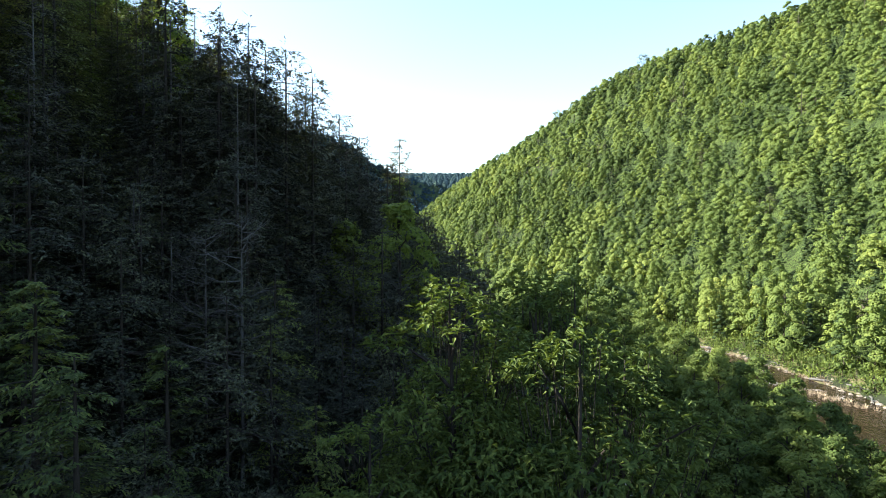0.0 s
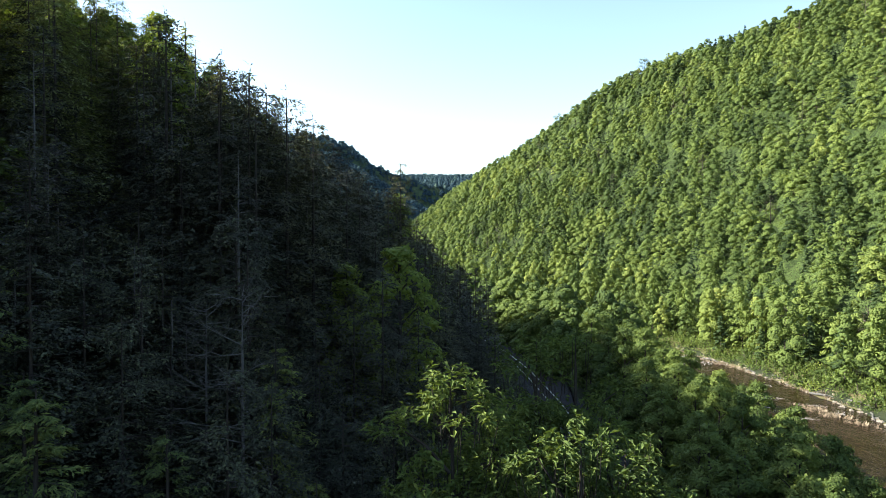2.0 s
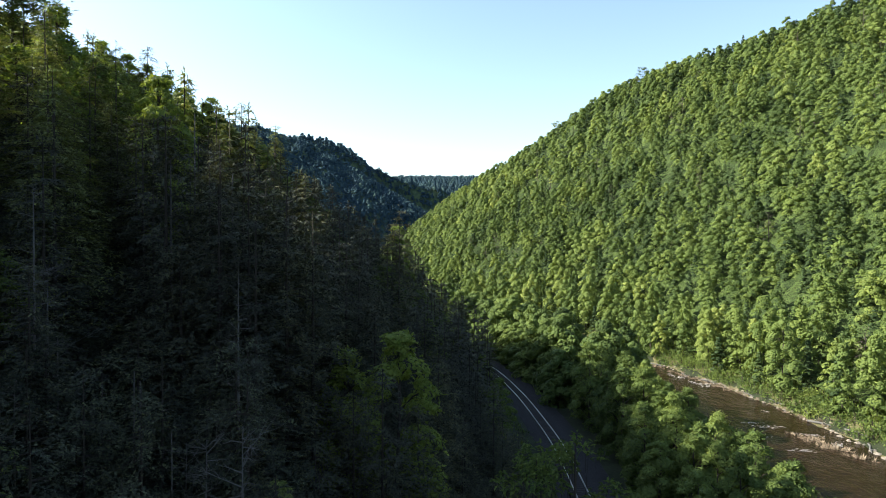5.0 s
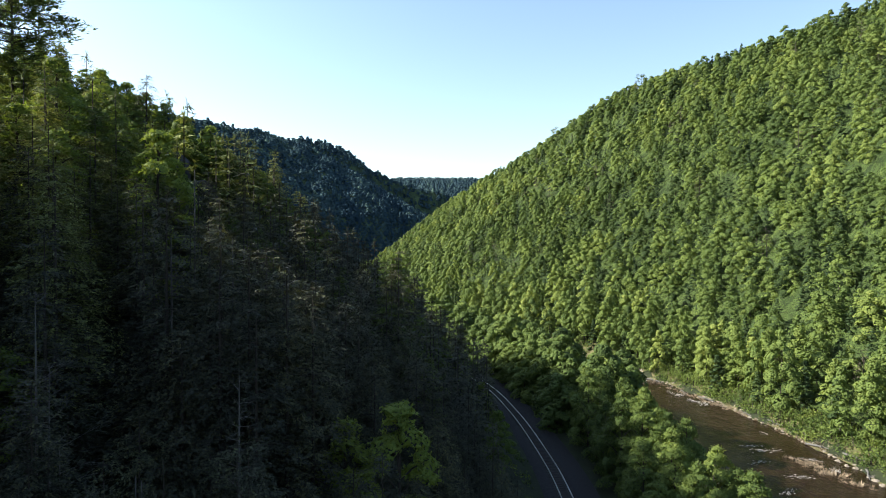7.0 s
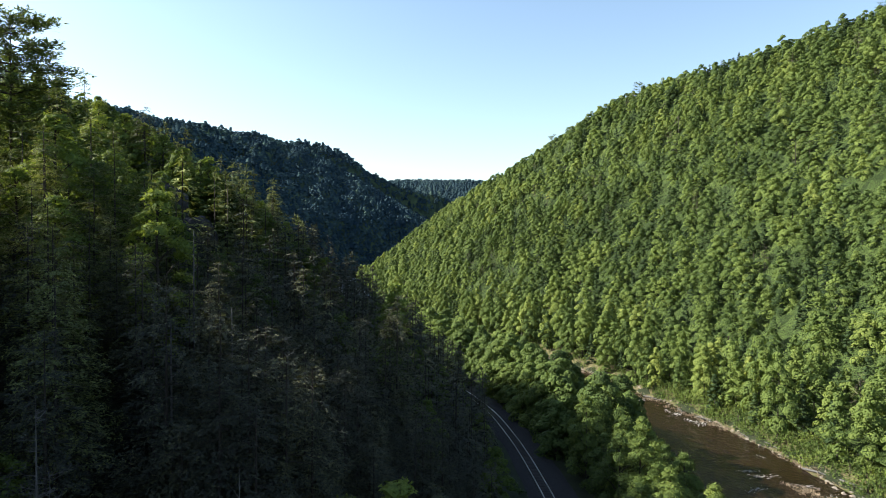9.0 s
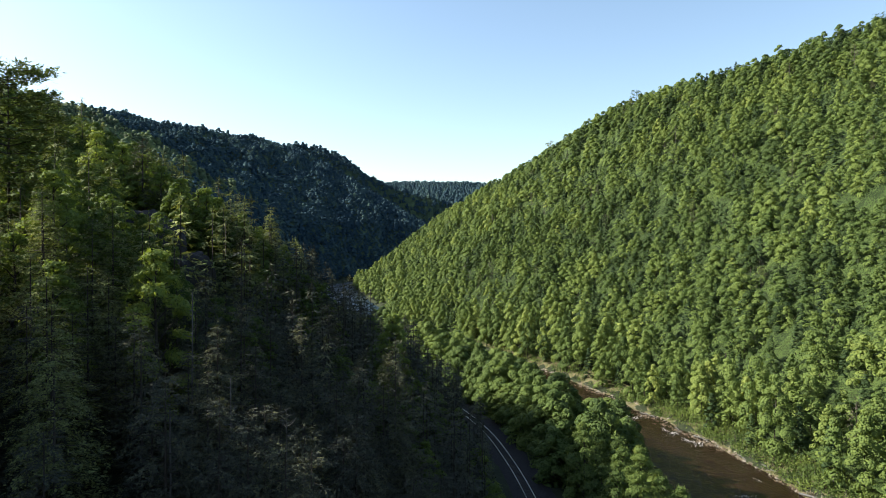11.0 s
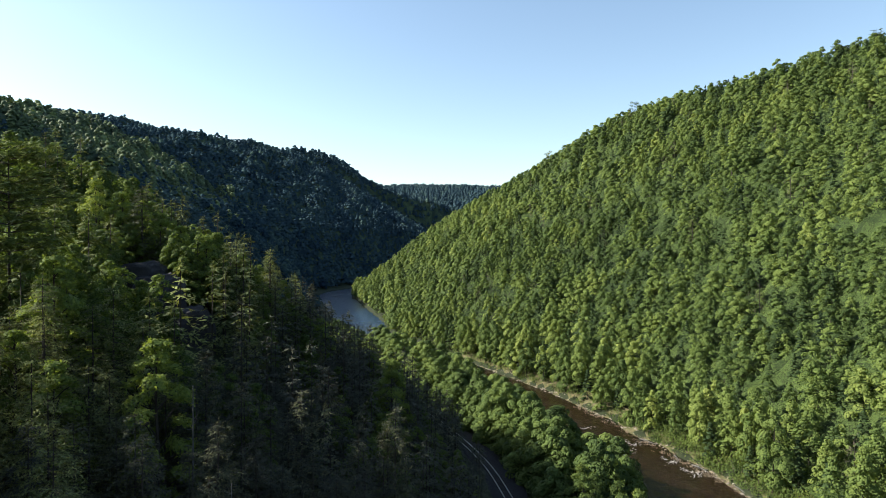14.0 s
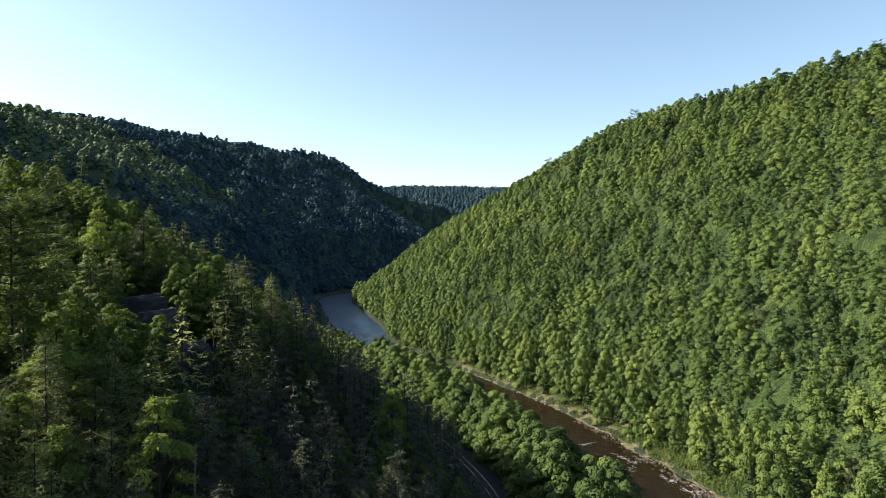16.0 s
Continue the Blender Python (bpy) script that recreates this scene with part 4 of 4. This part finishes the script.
SET_TREES = [
    ("fine_hemlock", -9.2, 13.7, 25.6), ("fine_hemlock", -7.3, 12.0, 24.0), ("fine_hemlock", -11.2, 16.2, 25.4), ("fine_hemlock", -5.6, 11.6, 21.6), ("fine_hemlock", -12.6, 13.2, 27.0),
    ("fine_hemlock", -10.5, 10.0, 24.0), ("fine_hemlock", -13.5, 17.0, 30.5), ("fine_hemlock", -8.0, 17.5, 23.5), ("fine_hemlock", -4.2, 20.0, 21.0), ("fine_hemlock", -6.5, 23.5, 25.0),
    ("fine_broad", 0.2, 18.6, 25.3), ("fine_broad", 3.7, 16.4, 24.1), ("fine_broad", 5.4, 18.0, 23.4), ("fine_broad", 1.8, 20.5, 23.8), ("fine_broad", 4.2, 27.5, 25.0), ("fine_broad", 6.4, 29.5, 24.6), ("fine_broad", -2.0, 16.5, 21.5), ("fine_broad", 7.6, 20.5, 20.5),
    ("snag", -10.7, 23.9, 26.6), ("snag", -12.7, 25.0, 28.7), ("snag", -15.2, 24.0, 30.2), ("snag", -13.1, 26.3, 28.0), ("snag", -14.5, 42.0, 38.6), ("snag", -15.2, 34.0, 38.6), ("snag", -19.5, 48.0, 44.0),
    ("spire", -9.1, 27.0, 33.2), ("spire", -16.8, 25.0, 36.8), ("spire", -10.4, 41.0, 37.0),
    ("bush", -7.3, 22.0, 27.4), ("bush", -8.9, 22.8, 26.6), ("bush", -10.4, 24.6, 25.9), ("bush", -15.5, 22.0, 29.0), ("bush", -17.5, 27.0, 33.0),
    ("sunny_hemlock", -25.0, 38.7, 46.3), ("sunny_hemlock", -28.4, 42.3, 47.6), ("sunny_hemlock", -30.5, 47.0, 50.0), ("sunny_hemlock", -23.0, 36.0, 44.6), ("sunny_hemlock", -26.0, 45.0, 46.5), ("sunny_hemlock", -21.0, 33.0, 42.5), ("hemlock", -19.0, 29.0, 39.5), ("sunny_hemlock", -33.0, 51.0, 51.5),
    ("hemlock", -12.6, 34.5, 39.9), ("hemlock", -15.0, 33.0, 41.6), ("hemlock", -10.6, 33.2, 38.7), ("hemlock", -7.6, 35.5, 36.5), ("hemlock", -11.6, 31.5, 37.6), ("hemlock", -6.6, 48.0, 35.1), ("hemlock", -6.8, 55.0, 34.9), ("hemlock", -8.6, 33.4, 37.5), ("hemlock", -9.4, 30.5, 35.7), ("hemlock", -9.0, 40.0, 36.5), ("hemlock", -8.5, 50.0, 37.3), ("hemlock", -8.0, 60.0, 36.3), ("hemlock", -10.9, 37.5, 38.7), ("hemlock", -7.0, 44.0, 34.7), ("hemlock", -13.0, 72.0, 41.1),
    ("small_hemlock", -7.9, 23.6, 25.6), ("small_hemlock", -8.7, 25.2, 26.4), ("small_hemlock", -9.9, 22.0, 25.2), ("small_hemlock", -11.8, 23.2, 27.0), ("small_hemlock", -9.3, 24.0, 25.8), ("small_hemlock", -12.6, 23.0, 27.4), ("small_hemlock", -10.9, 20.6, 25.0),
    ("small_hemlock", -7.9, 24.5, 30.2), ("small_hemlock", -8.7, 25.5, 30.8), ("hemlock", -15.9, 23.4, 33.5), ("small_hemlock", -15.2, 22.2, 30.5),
    ("pine", -40.2, 57.2, 65.0), ("hemlock", -4.7, 66.0, 38.1), ("hemlock", -5.6, 67.5, 35.6), ("broad", -7.2, 97.5, 37.5),
    ("broad", -53.0, 95.0, 66.0), ("broad", -49.0, 95.0, 63.9), ("broad", -46.5, 96.0, 62.5), ("broad", -43.0, 95.0, 60.5), ("broad", -40.0, 95.0, 58.5), ("broad", -36.0, 95.0, 57.0), ("sunny_hemlock", -31.3, 95.0, 55.8), ("sunny_hemlock", -29.0, 106.0, 54.4), ("hemlock", -45.4, 94.0, 64.4),
]
for kind, x, y, top in SET_TREES:
    plant(kind, x, y, top)
    if kind in ("snag", "spire") and y < 60:
        # young trees round the foot of each dead stem
        bare = 3.2 if kind == "snag" else 5.0
        for f, side, low in ((0.95, -0.35, 0.0), (0.93, 0.45, 0.8)):
            plant("hemlock" if y > 26 else "small_hemlock", x * f + side, y * f, top - bare - low - 0.3 * (1 - f) * y)

# lone pines along the skyline across the river
for way, tall in ((0.329, 15.0), (0.188, 14.5), (0.730, 11.5), (0.662, 10.5)):
    far = np.arange(150.0, 620.0, 4.0)
    top = (ground(way * far, far) + 9.5 - 55) / far
    far = float(far[np.argmax(top)])
    plant("far_pine", way * far, far, tall=tall)

# the rest of the near slope: hemlock and broadleaved trees set close
x, y, z, d, r, dist = scatter(-75, 18, 8, 150, 3.7, 91)
set_xy = np.array([(a, b) for _, a, b, _ in SET_TREES])
clear_of = np.array([np.hypot(set_xy[:, 0] - a, set_xy[:, 1] - b).min() for a, b in zip(x, y)])
keep = (r > 5.0 + 3.5 * (y < 140)) & (dist > 31) & (clear_of > 1.2) & (dist < 160)
for rock_x, rock_y in ((-38.5, 84), (-33.5, 82), (-42.5, 88)):
    for f in (1.0, 0.95, 0.9):
        keep &= np.hypot(x - rock_x * f, y - rock_y * f) > (3.4 if f == 1.0 else 3.0)
order = np.where(keep)[0][np.argsort(dist[keep])]
low = scatter(-24, 2, 8, 32, 2.7, 92)
low_clear = np.array([np.hypot(set_xy[:, 0] - a, set_xy[:, 1] - b).min() for a, b in zip(low[0], low[1])])
for i in np.where((low[5] > 13.5) & (low[5] < 33) & (low_clear > 0.9) & (low[4] > 7) & ~((low[0] > -3) & (low[5] < 18)))[0]:
    plant("small_hemlock", low[0][i], low[1][i], tall=_rng.uniform(4.5, 6.5) if low[5][i] < 20 else _rng.uniform(6.0, 9.0))
near_rows, slope_rest = order[:165], order[165:]
for i in near_rows:
    kind = "hemlock" if _rng.uniform() < (0.35 if z[i] > 40 else 0.97) else "broad"
    size = _rng.uniform(9.0, 14.5) if dist[i] < 48 else _rng.uniform(10.0, 16.0)
    if x[i] < -15 and y[i] < 36:
        size = _rng.uniform(5.0, 7.5)
    # Out of view: tall trees added to shade the slope, low ones passing sun.
    if x[i] < -0.8 * y[i] - 6 and y[i] < 37:
        size = (_rng.uniform(16.0, 20.0) if y[i] > 26 else _rng.uniform(5.5, 7.5)) / (0.66 if z[i] > 42 else 1.0)
    # Above 35 m the needle copy with sunlight in its colour.
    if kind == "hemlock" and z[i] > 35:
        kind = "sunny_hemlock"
    if r[i] < 14:
        size *= 0.7
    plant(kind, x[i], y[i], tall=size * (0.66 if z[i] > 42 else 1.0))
cone = _rng.uniform(size=len(x)) < np.where(z > 40, 0.2, 0.8)
sel = np.zeros(len(x), bool)
sel[slope_rest] = True
canopy("woodland", NEAR_BROAD, rows_of(x, y, z, sel & ~cone, _rng, len(NEAR_BROAD), 0.75, 1.0), "broadleaved woodland on the shaded near slope", M_LEAF, 95)
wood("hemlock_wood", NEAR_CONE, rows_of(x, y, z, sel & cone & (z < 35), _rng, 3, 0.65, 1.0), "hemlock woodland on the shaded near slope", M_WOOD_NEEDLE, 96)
wood("hemlock_wood", NEAR_CONE, rows_of(x, y, z, sel & cone & (z >= 35), _rng, 3, 0.65, 1.0), "hemlocks along the near crest, sunlight put into their needle colour", M_SUNNY_WOOD, 94)
x, y, z, d, r, dist = scatter(-110, -60, 20, 260, 4.8, 97)
keep = (d > HALF) & (dist < 165) & (x < -75)
canopy("woodland", NEAR_BROAD, rows_of(x, y, z, keep, _rng, len(NEAR_BROAD), 0.6, 0.9), "broadleaved woodland on the near crest", M_LEAF, 98)
# unseen wood on the slope behind and beside the eye, added for its shade
x, y, z, d, r, dist = scatter(-120, 20, -90, 20, 6.8, 99)
keep = (r > 6) & (np.hypot(x + 2, y - 2) > 13) & ~((y > 6) & (x > -20))
rows = rows_of(x, y, z, keep, _rng, len(FAR_BROAD), 0.7, 0.95)
rows[:, 3:5] *= np.where((rows[:, 0] < -21) & (rows[:, 1] > -12), 1.15, 1.0)[:, None]
canopy("woodland", FAR_BROAD, rows, "unseen broadleaved woodland on the slope, added for its shade", M_WOOD_LEAF, 100)
# the strip between railway and river
x, y, z, d, r, dist = scatter(-60, 48, 20, 330, 4.0, 103)
keep = (d > HALF + 1.5) & (r < -5.8) & (dist > 25) & ((y < 255) | (d > HALF + 6))
order = np.where(keep)[0][np.argsort(dist[keep])]
for i in order[:85]:
    plant("bench", x[i], y[i], tall=_rng.uniform(8.5, 12.0) + 3.0 * float(step(40, 90, y[i])))
sel = np.zeros(len(x), bool)
sel[order[85:]] = True
rows = rows_of(x, y, z, sel, _rng, len(BIG_BROAD), 0.75, 1.1)
rows[:, 3:5] *= (1 + 0.40 * step(60, 110, rows[:, 1]) * (1 - step(245, 275, rows[:, 1])))[:, None]
canopy("woodland", BIG_BROAD, rows, "tall green trees along the river bank", M_WOOD_LEAF, 104)

# ---- undergrowth, banks and river ----------------------------------------
def shrub_shape(rng, n, leaf, tall=1.6, wide=1.3):
    out = ball(rng, n)
    out[:, 2] = np.abs(out[:, 2])
    at = out * rng.uniform(0.55, 1.0, (n, 1)) * [wide, wide, tall]
    return blades(at, out * 0.5 + rng.normal(size=(n, 3)) * 0.6, leaf * rng.uniform(0.7, 1.3, n), leaf * 0.45, rng, face=out + [0, 0, 0.6]), tube([(0, 0, -0.4), (0, 0, tall * 0.5), (0, 0, tall * 0.8)], (0.05, 0.04, 0.01), 3), None, None


SHRUBS = [shrub_shape(_rng, 90, 0.6) for _ in range(3)]
x, y, z, d, r, dist = scatter(-26, 14, 5, 50, 2.2, 110)
keep = (r > 4.6) & (np.hypot(x, y) > 7) & (_rng.uniform(size=len(x)) < 0.8)
wood("undergrowth", SHRUBS, rows_of(x, y, z, keep, _rng, 3, 0.7, 1.4, base=0.25), "dark glossy evergreen undergrowth below the trees", M_WOOD_NEEDLE, 111, "undergrowth")
for y0, y1, cell, seed in ((80, 185, 1.15, 112), (185, 430, 2.2, 116)):
    x, y, z, d, r, dist = scatter(-80, 92, y0, y1, cell, seed)
    keep = (d < -HALF - 1.0) & (d > -HALF - 8.5) & (_rng.uniform(size=len(x)) < 0.75)
    wood("bank_shrubs", SHRUBS, rows_of(x, y, z, keep, _rng, 3, 0.7, 1.5, base=0.36), "pale green shrubs and weeds along the far river bank", M_WOOD_LEAF, 113, "shrubs")
x, y, z, d, r, dist = scatter(-40, 48, 25, 260, 2.6, 114)
keep = (((d > HALF + 0.5) & (d < HALF + 4)) | ((r < -6.6) & (r > -9)) | ((r > 4.2) & (r < 7))) & (d > HALF + 0.5) & (_rng.uniform(size=len(x)) < 0.7)
wood("bank_shrubs", SHRUBS, rows_of(x, y, z, keep, _rng, 3, 0.6, 1.2, base=0.4), "green shrubs beside the railway and the river", M_WOOD_LEAF, 115, "shrubs")


def stone_shape(rng):
    v, f = tube([(0, 0, -0.5), (0, 0, -0.3), (0, 0, 0.15), (0, 0, 0.42), (0, 0, 0.45)], (0.3, 0.55, 0.5, 0.25, 0.01), 6)
    v = v * (1 + 0.22 * rng.normal(size=(len(v), 1)))
    return v[f]


def strewn(name, shapes, rows, mat, label, category, seed):
    rng = np.random.RandomState(seed)
    q = np.concatenate([spun(s, rows[rows[:, 5] == k], rng) for k, s in enumerate(shapes) if (rows[:, 5] == k).any()])
    v, f = quads(q)
    return setting(name, mesh(name, v, f, [mat], np.full(len(f), 0.5)), label, category, "stuff")


STONES = [stone_shape(_rng) for _ in range(5)]
x, y, z, d, r, dist = scatter(-60, 90, 40, 340, 0.95, 120)
e = -d - HALF
keep = (e > -0.9) & (e < 1.7) & (_rng.uniform(size=len(x)) < 0.7)
rows = rows_of(x, y, z, keep, _rng, 5, 0.25, 1.0)
rows[:, 2] = np.maximum(rows[:, 2], -0.35) + 0.25
rows[:, 3] *= 0.7
strewn("bank_stones", STONES, rows, M_STONE, "grey-brown stones and cobbles along the waterline", "stones", 121)
# dead grass tufts on the bank and in the shallows
def tuft_shape(rng, n=26, tall=1.15):
    a = rng.uniform(0, 2 * np.pi, n)
    base = np.stack([np.cos(a), np.sin(a), np.zeros(n)], 1) * rng.uniform(0, 0.35, (n, 1))
    way = np.stack([np.cos(a) * 0.5 - 0.35, np.sin(a) * 0.5, np.full(n, 1.0)], 1) + rng.normal(size=(n, 3)) * 0.25
    return blades(base - [0, 0, 0.3], way, tall * rng.uniform(0.6, 1.15, n), 0.10, rng, droop=0.15)


TUFTS = [tuft_shape(_rng) for _ in range(4)]
pts = []
for (x0, y0), (x1, y1), n, wide in (((62.3, 107), (66.2, 94), 60, 0.8), ((69.5, 128), (70.5, 106), 45, 0.9), ((63, 147), (69, 129), 45, 0.8), ((57, 168), (63, 147), 40, 0.9), ((47, 205), (57, 168), 40, 1.0)):
    u = _rng.uniform(size=n)
    pts.append(np.column_stack([x0 + (x1 - x0) * u + _rng.normal(size=n) * wide, y0 + (y1 - y0) * u + _rng.normal(size=n) * wide]))
pts = np.concatenate(pts)
zz = np.maximum(ground(pts[:, 0], pts[:, 1]), -0.15)
s = _rng.uniform(0.6, 1.25, len(pts))
strewn("dry_grass", TUFTS, np.column_stack([pts, zz, s, s, _rng.randint(0, 4, len(pts)), s]), M_STRAW, "bleached dead grass tufts in the shallows and on the bank", "dry grass", 123)


def log_model():
    v, f = tube([(-2.2, 0, 0.12), (-0.7, 0.1, 0.2), (0.8, -0.05, 0.22), (2.4, 0.1, 0.1)], (0.05, 0.13, 0.16, 0.17), 7)
    b = [tube([(0.4, 0, 0.2), (0.1, 0.5, 0.5), (-0.3, 0.9, 0.6)], (0.07, 0.05, 0.01), 4), tube([(-0.8, 0, 0.2), (-1.3, -0.4, 0.4), (-1.8, -0.6, 0.75)], (0.06, 0.04, 0.01), 4)]
    v, f = joined([(v, f)] + b)
    return tagged(new("driftwood_log", mesh("driftwood_log", v, f, [M_DEAD], smooth=True)), "bleached driftwood log stranded on the river bank", "log", "driftwood")


log, logs_made = log_model(), 0
for x0, y0, turn, s in ((69.8, 126, 100, 1.3), (71.5, 119, 80, 1.6), (70.6, 111, 120, 1.4), (67.8, 133, 95, 1.1), (64.5, 146, 110, 1.2), (61.5, 153, 85, 1.0), (72.5, 104, 100, 1.5), (58.6, 166, 120, 1.2), (70.2, 99, 60, 1.2)):
    z0 = max(float(ground(np.array([x0]), np.array([y0]))[0]), 0.0)
    ob = log if not logs_made else copy_thing(log, Matrix())
    logs_made += 1
    ob.matrix_basis = pose(x0, y0, z0 - 0.05, 0, 0, turn) @ Matrix.Scale(s, 4)


# white water over the shallows
def foam_shape(rng, n=44):
    c = np.column_stack([rng.normal(size=n) * 1.2, rng.normal(size=n) * 0.4, np.full(n, 0.05)])
    long, wide = rng.uniform(0.12, 0.5, n), rng.uniform(0.03, 0.11, n)
    dx = np.stack([long, rng.normal(size=n) * 0.12, np.zeros(n)], 1)
    dy = np.stack([rng.normal(size=n) * 0.05, wide, np.zeros(n)], 1)
    up = np.array([0, 0, 0.05])
    return np.concatenate([np.stack([c - dx, c - dy * 0.6 + up, c + dx, c + dy + up], 1)])


FOAMS = [foam_shape(_rng) for _ in range(4)]
pts = [(47.4, 159, 1.9), (49.2, 157.5, 1.6), (45.8, 161, 1.5), (52.1, 167, 1.4), (54.5, 164, 1.2), (59.7, 150.8, 1.2), (58.2, 153, 0.9), (61.0, 144, 1.2), (62.5, 143, 1.2), (59.4, 110.5, 1.1), (57.8, 113, 0.8), (55.3, 104.6, 0.9), (64.2, 106, 0.9), (65.8, 100.5, 1.0), (45.1, 178.6, 1.0), (58.5, 98, 0.9), (53, 92, 0.8),
       (-104, 640, 3.5), (-97, 668, 4.0), (-90, 690, 4.5), (-101, 655, 3.5)]
for i in range(80):
    k = int(np.argmin(np.abs(RIVER_LINE[:, 1] - 610))) + _rng.randint(-14, 14)
    pts.append((RIVER_LINE[k, 0] + _rng.uniform(-13, 13), RIVER_LINE[k, 1] + _rng.uniform(-3, 3), _rng.uniform(0.8, 2.2)))
for i in range(150):
    k = _rng.randint(60, len(RIVER_LINE) - 60)
    if 40 < RIVER_LINE[k, 1] < 420:
        pts.append((RIVER_LINE[k, 0] + _rng.uniform(-11, 13), RIVER_LINE[k, 1] + _rng.uniform(-2, 2), _rng.uniform(0.2, 0.5)))
pts = np.array(pts)
strewn("white_water", FOAMS, np.column_stack([pts[:, :2], np.full(len(pts), 0.0), np.full(len(pts), 1.0), pts[:, 2], _rng.randint(0, 4, len(pts)), pts[:, 2]]), M_FOAM, "white foam on small rapids and riffles", "white water", 125)

# sleepers under the rails
t = tangents(RAIL_LINE)
steps = np.concatenate([[0], np.cumsum(np.linalg.norm(np.diff(RAIL_LINE, axis=0), axis=1))])
at = np.arange(60, 330, 0.62)
cx, cy = np.interp(at, steps, RAIL_LINE[:, 0]), np.interp(at, steps, RAIL_LINE[:, 1])
tx, ty = np.interp(at, steps, t[:, 0]), np.interp(at, steps, t[:, 1])
along, across = np.stack([tx, ty, 0 * tx], 1)[:, None], np.stack([-ty, tx, 0 * tx], 1)[:, None]
corner = np.array([(-1, -1, 0), (1, -1, 0), (1, 1, 0), (-1, 1, 0), (-1, -1, 1), (1, -1, 1), (1, 1, 1), (-1, 1, 1)], float)
v = np.stack([cx, cy, 0 * cx + 4.93], 1)[:, None] + along * corner[None, :, :1] * 0.115 + across * corner[None, :, 1:2] * 1.27 + corner[None, :, 2:] * [0, 0, 0.10]
f = np.array([(4, 5, 6, 7), (0, 1, 5, 4), (1, 2, 6, 5), (2, 3, 7, 6), (3, 0, 4, 7)])
f = (f[None] + np.arange(len(at))[:, None, None] * 8).reshape(-1, 4)
setting("sleepers", mesh("sleepers", v, f, [M_BARK]), "dark weathered wooden sleepers under the rails", "sleepers", "stuff")

# dark rock face on the near crest
def rock_model(name, rng, w, dpt, h):
    bm = bmesh.new()
    bmesh.ops.create_icosphere(bm, subdivisions=4, radius=1.0)
    for q in bm.verts:
        n = noise.fractal(q.co * 1.7 + Vector((rng.uniform(0, 0.01), 3, 7)), 0.9, 2.0, 4)
        c = q.co * (1 + 0.22 * n)
        c = Vector([math.copysign(abs(a) ** 0.62, a) for a in c])
        c.z += 0.10 * math.floor(c.z * 4 + n) / 4
        q.co = (c.x * w, c.y * dpt, c.z * h)
    me = bpy.data.meshes.new(name)
    bm.to_mesh(me)
    bm.free()
    me.materials.append(M_ROCK)
    return me


for x0, y0, top, w, dpt, h in ((-38.5, 84, 50.3, 3.5, 3.0, 4.2), (-33.5, 82, 46.0, 3.0, 2.6, 4.0), (-42.5, 88, 52.0, 3.2, 2.8, 3.2)):
    ob = tagged(new("rock_outcrop", rock_model("rock_outcrop", _rng, w, dpt, h)), "dark grey weathered rock face among trees on the crest", "rock", "rock outcrops")
    ob.matrix_basis = pose(x0, y0, top - h, 0, 0, _rng.uniform(0, 90))
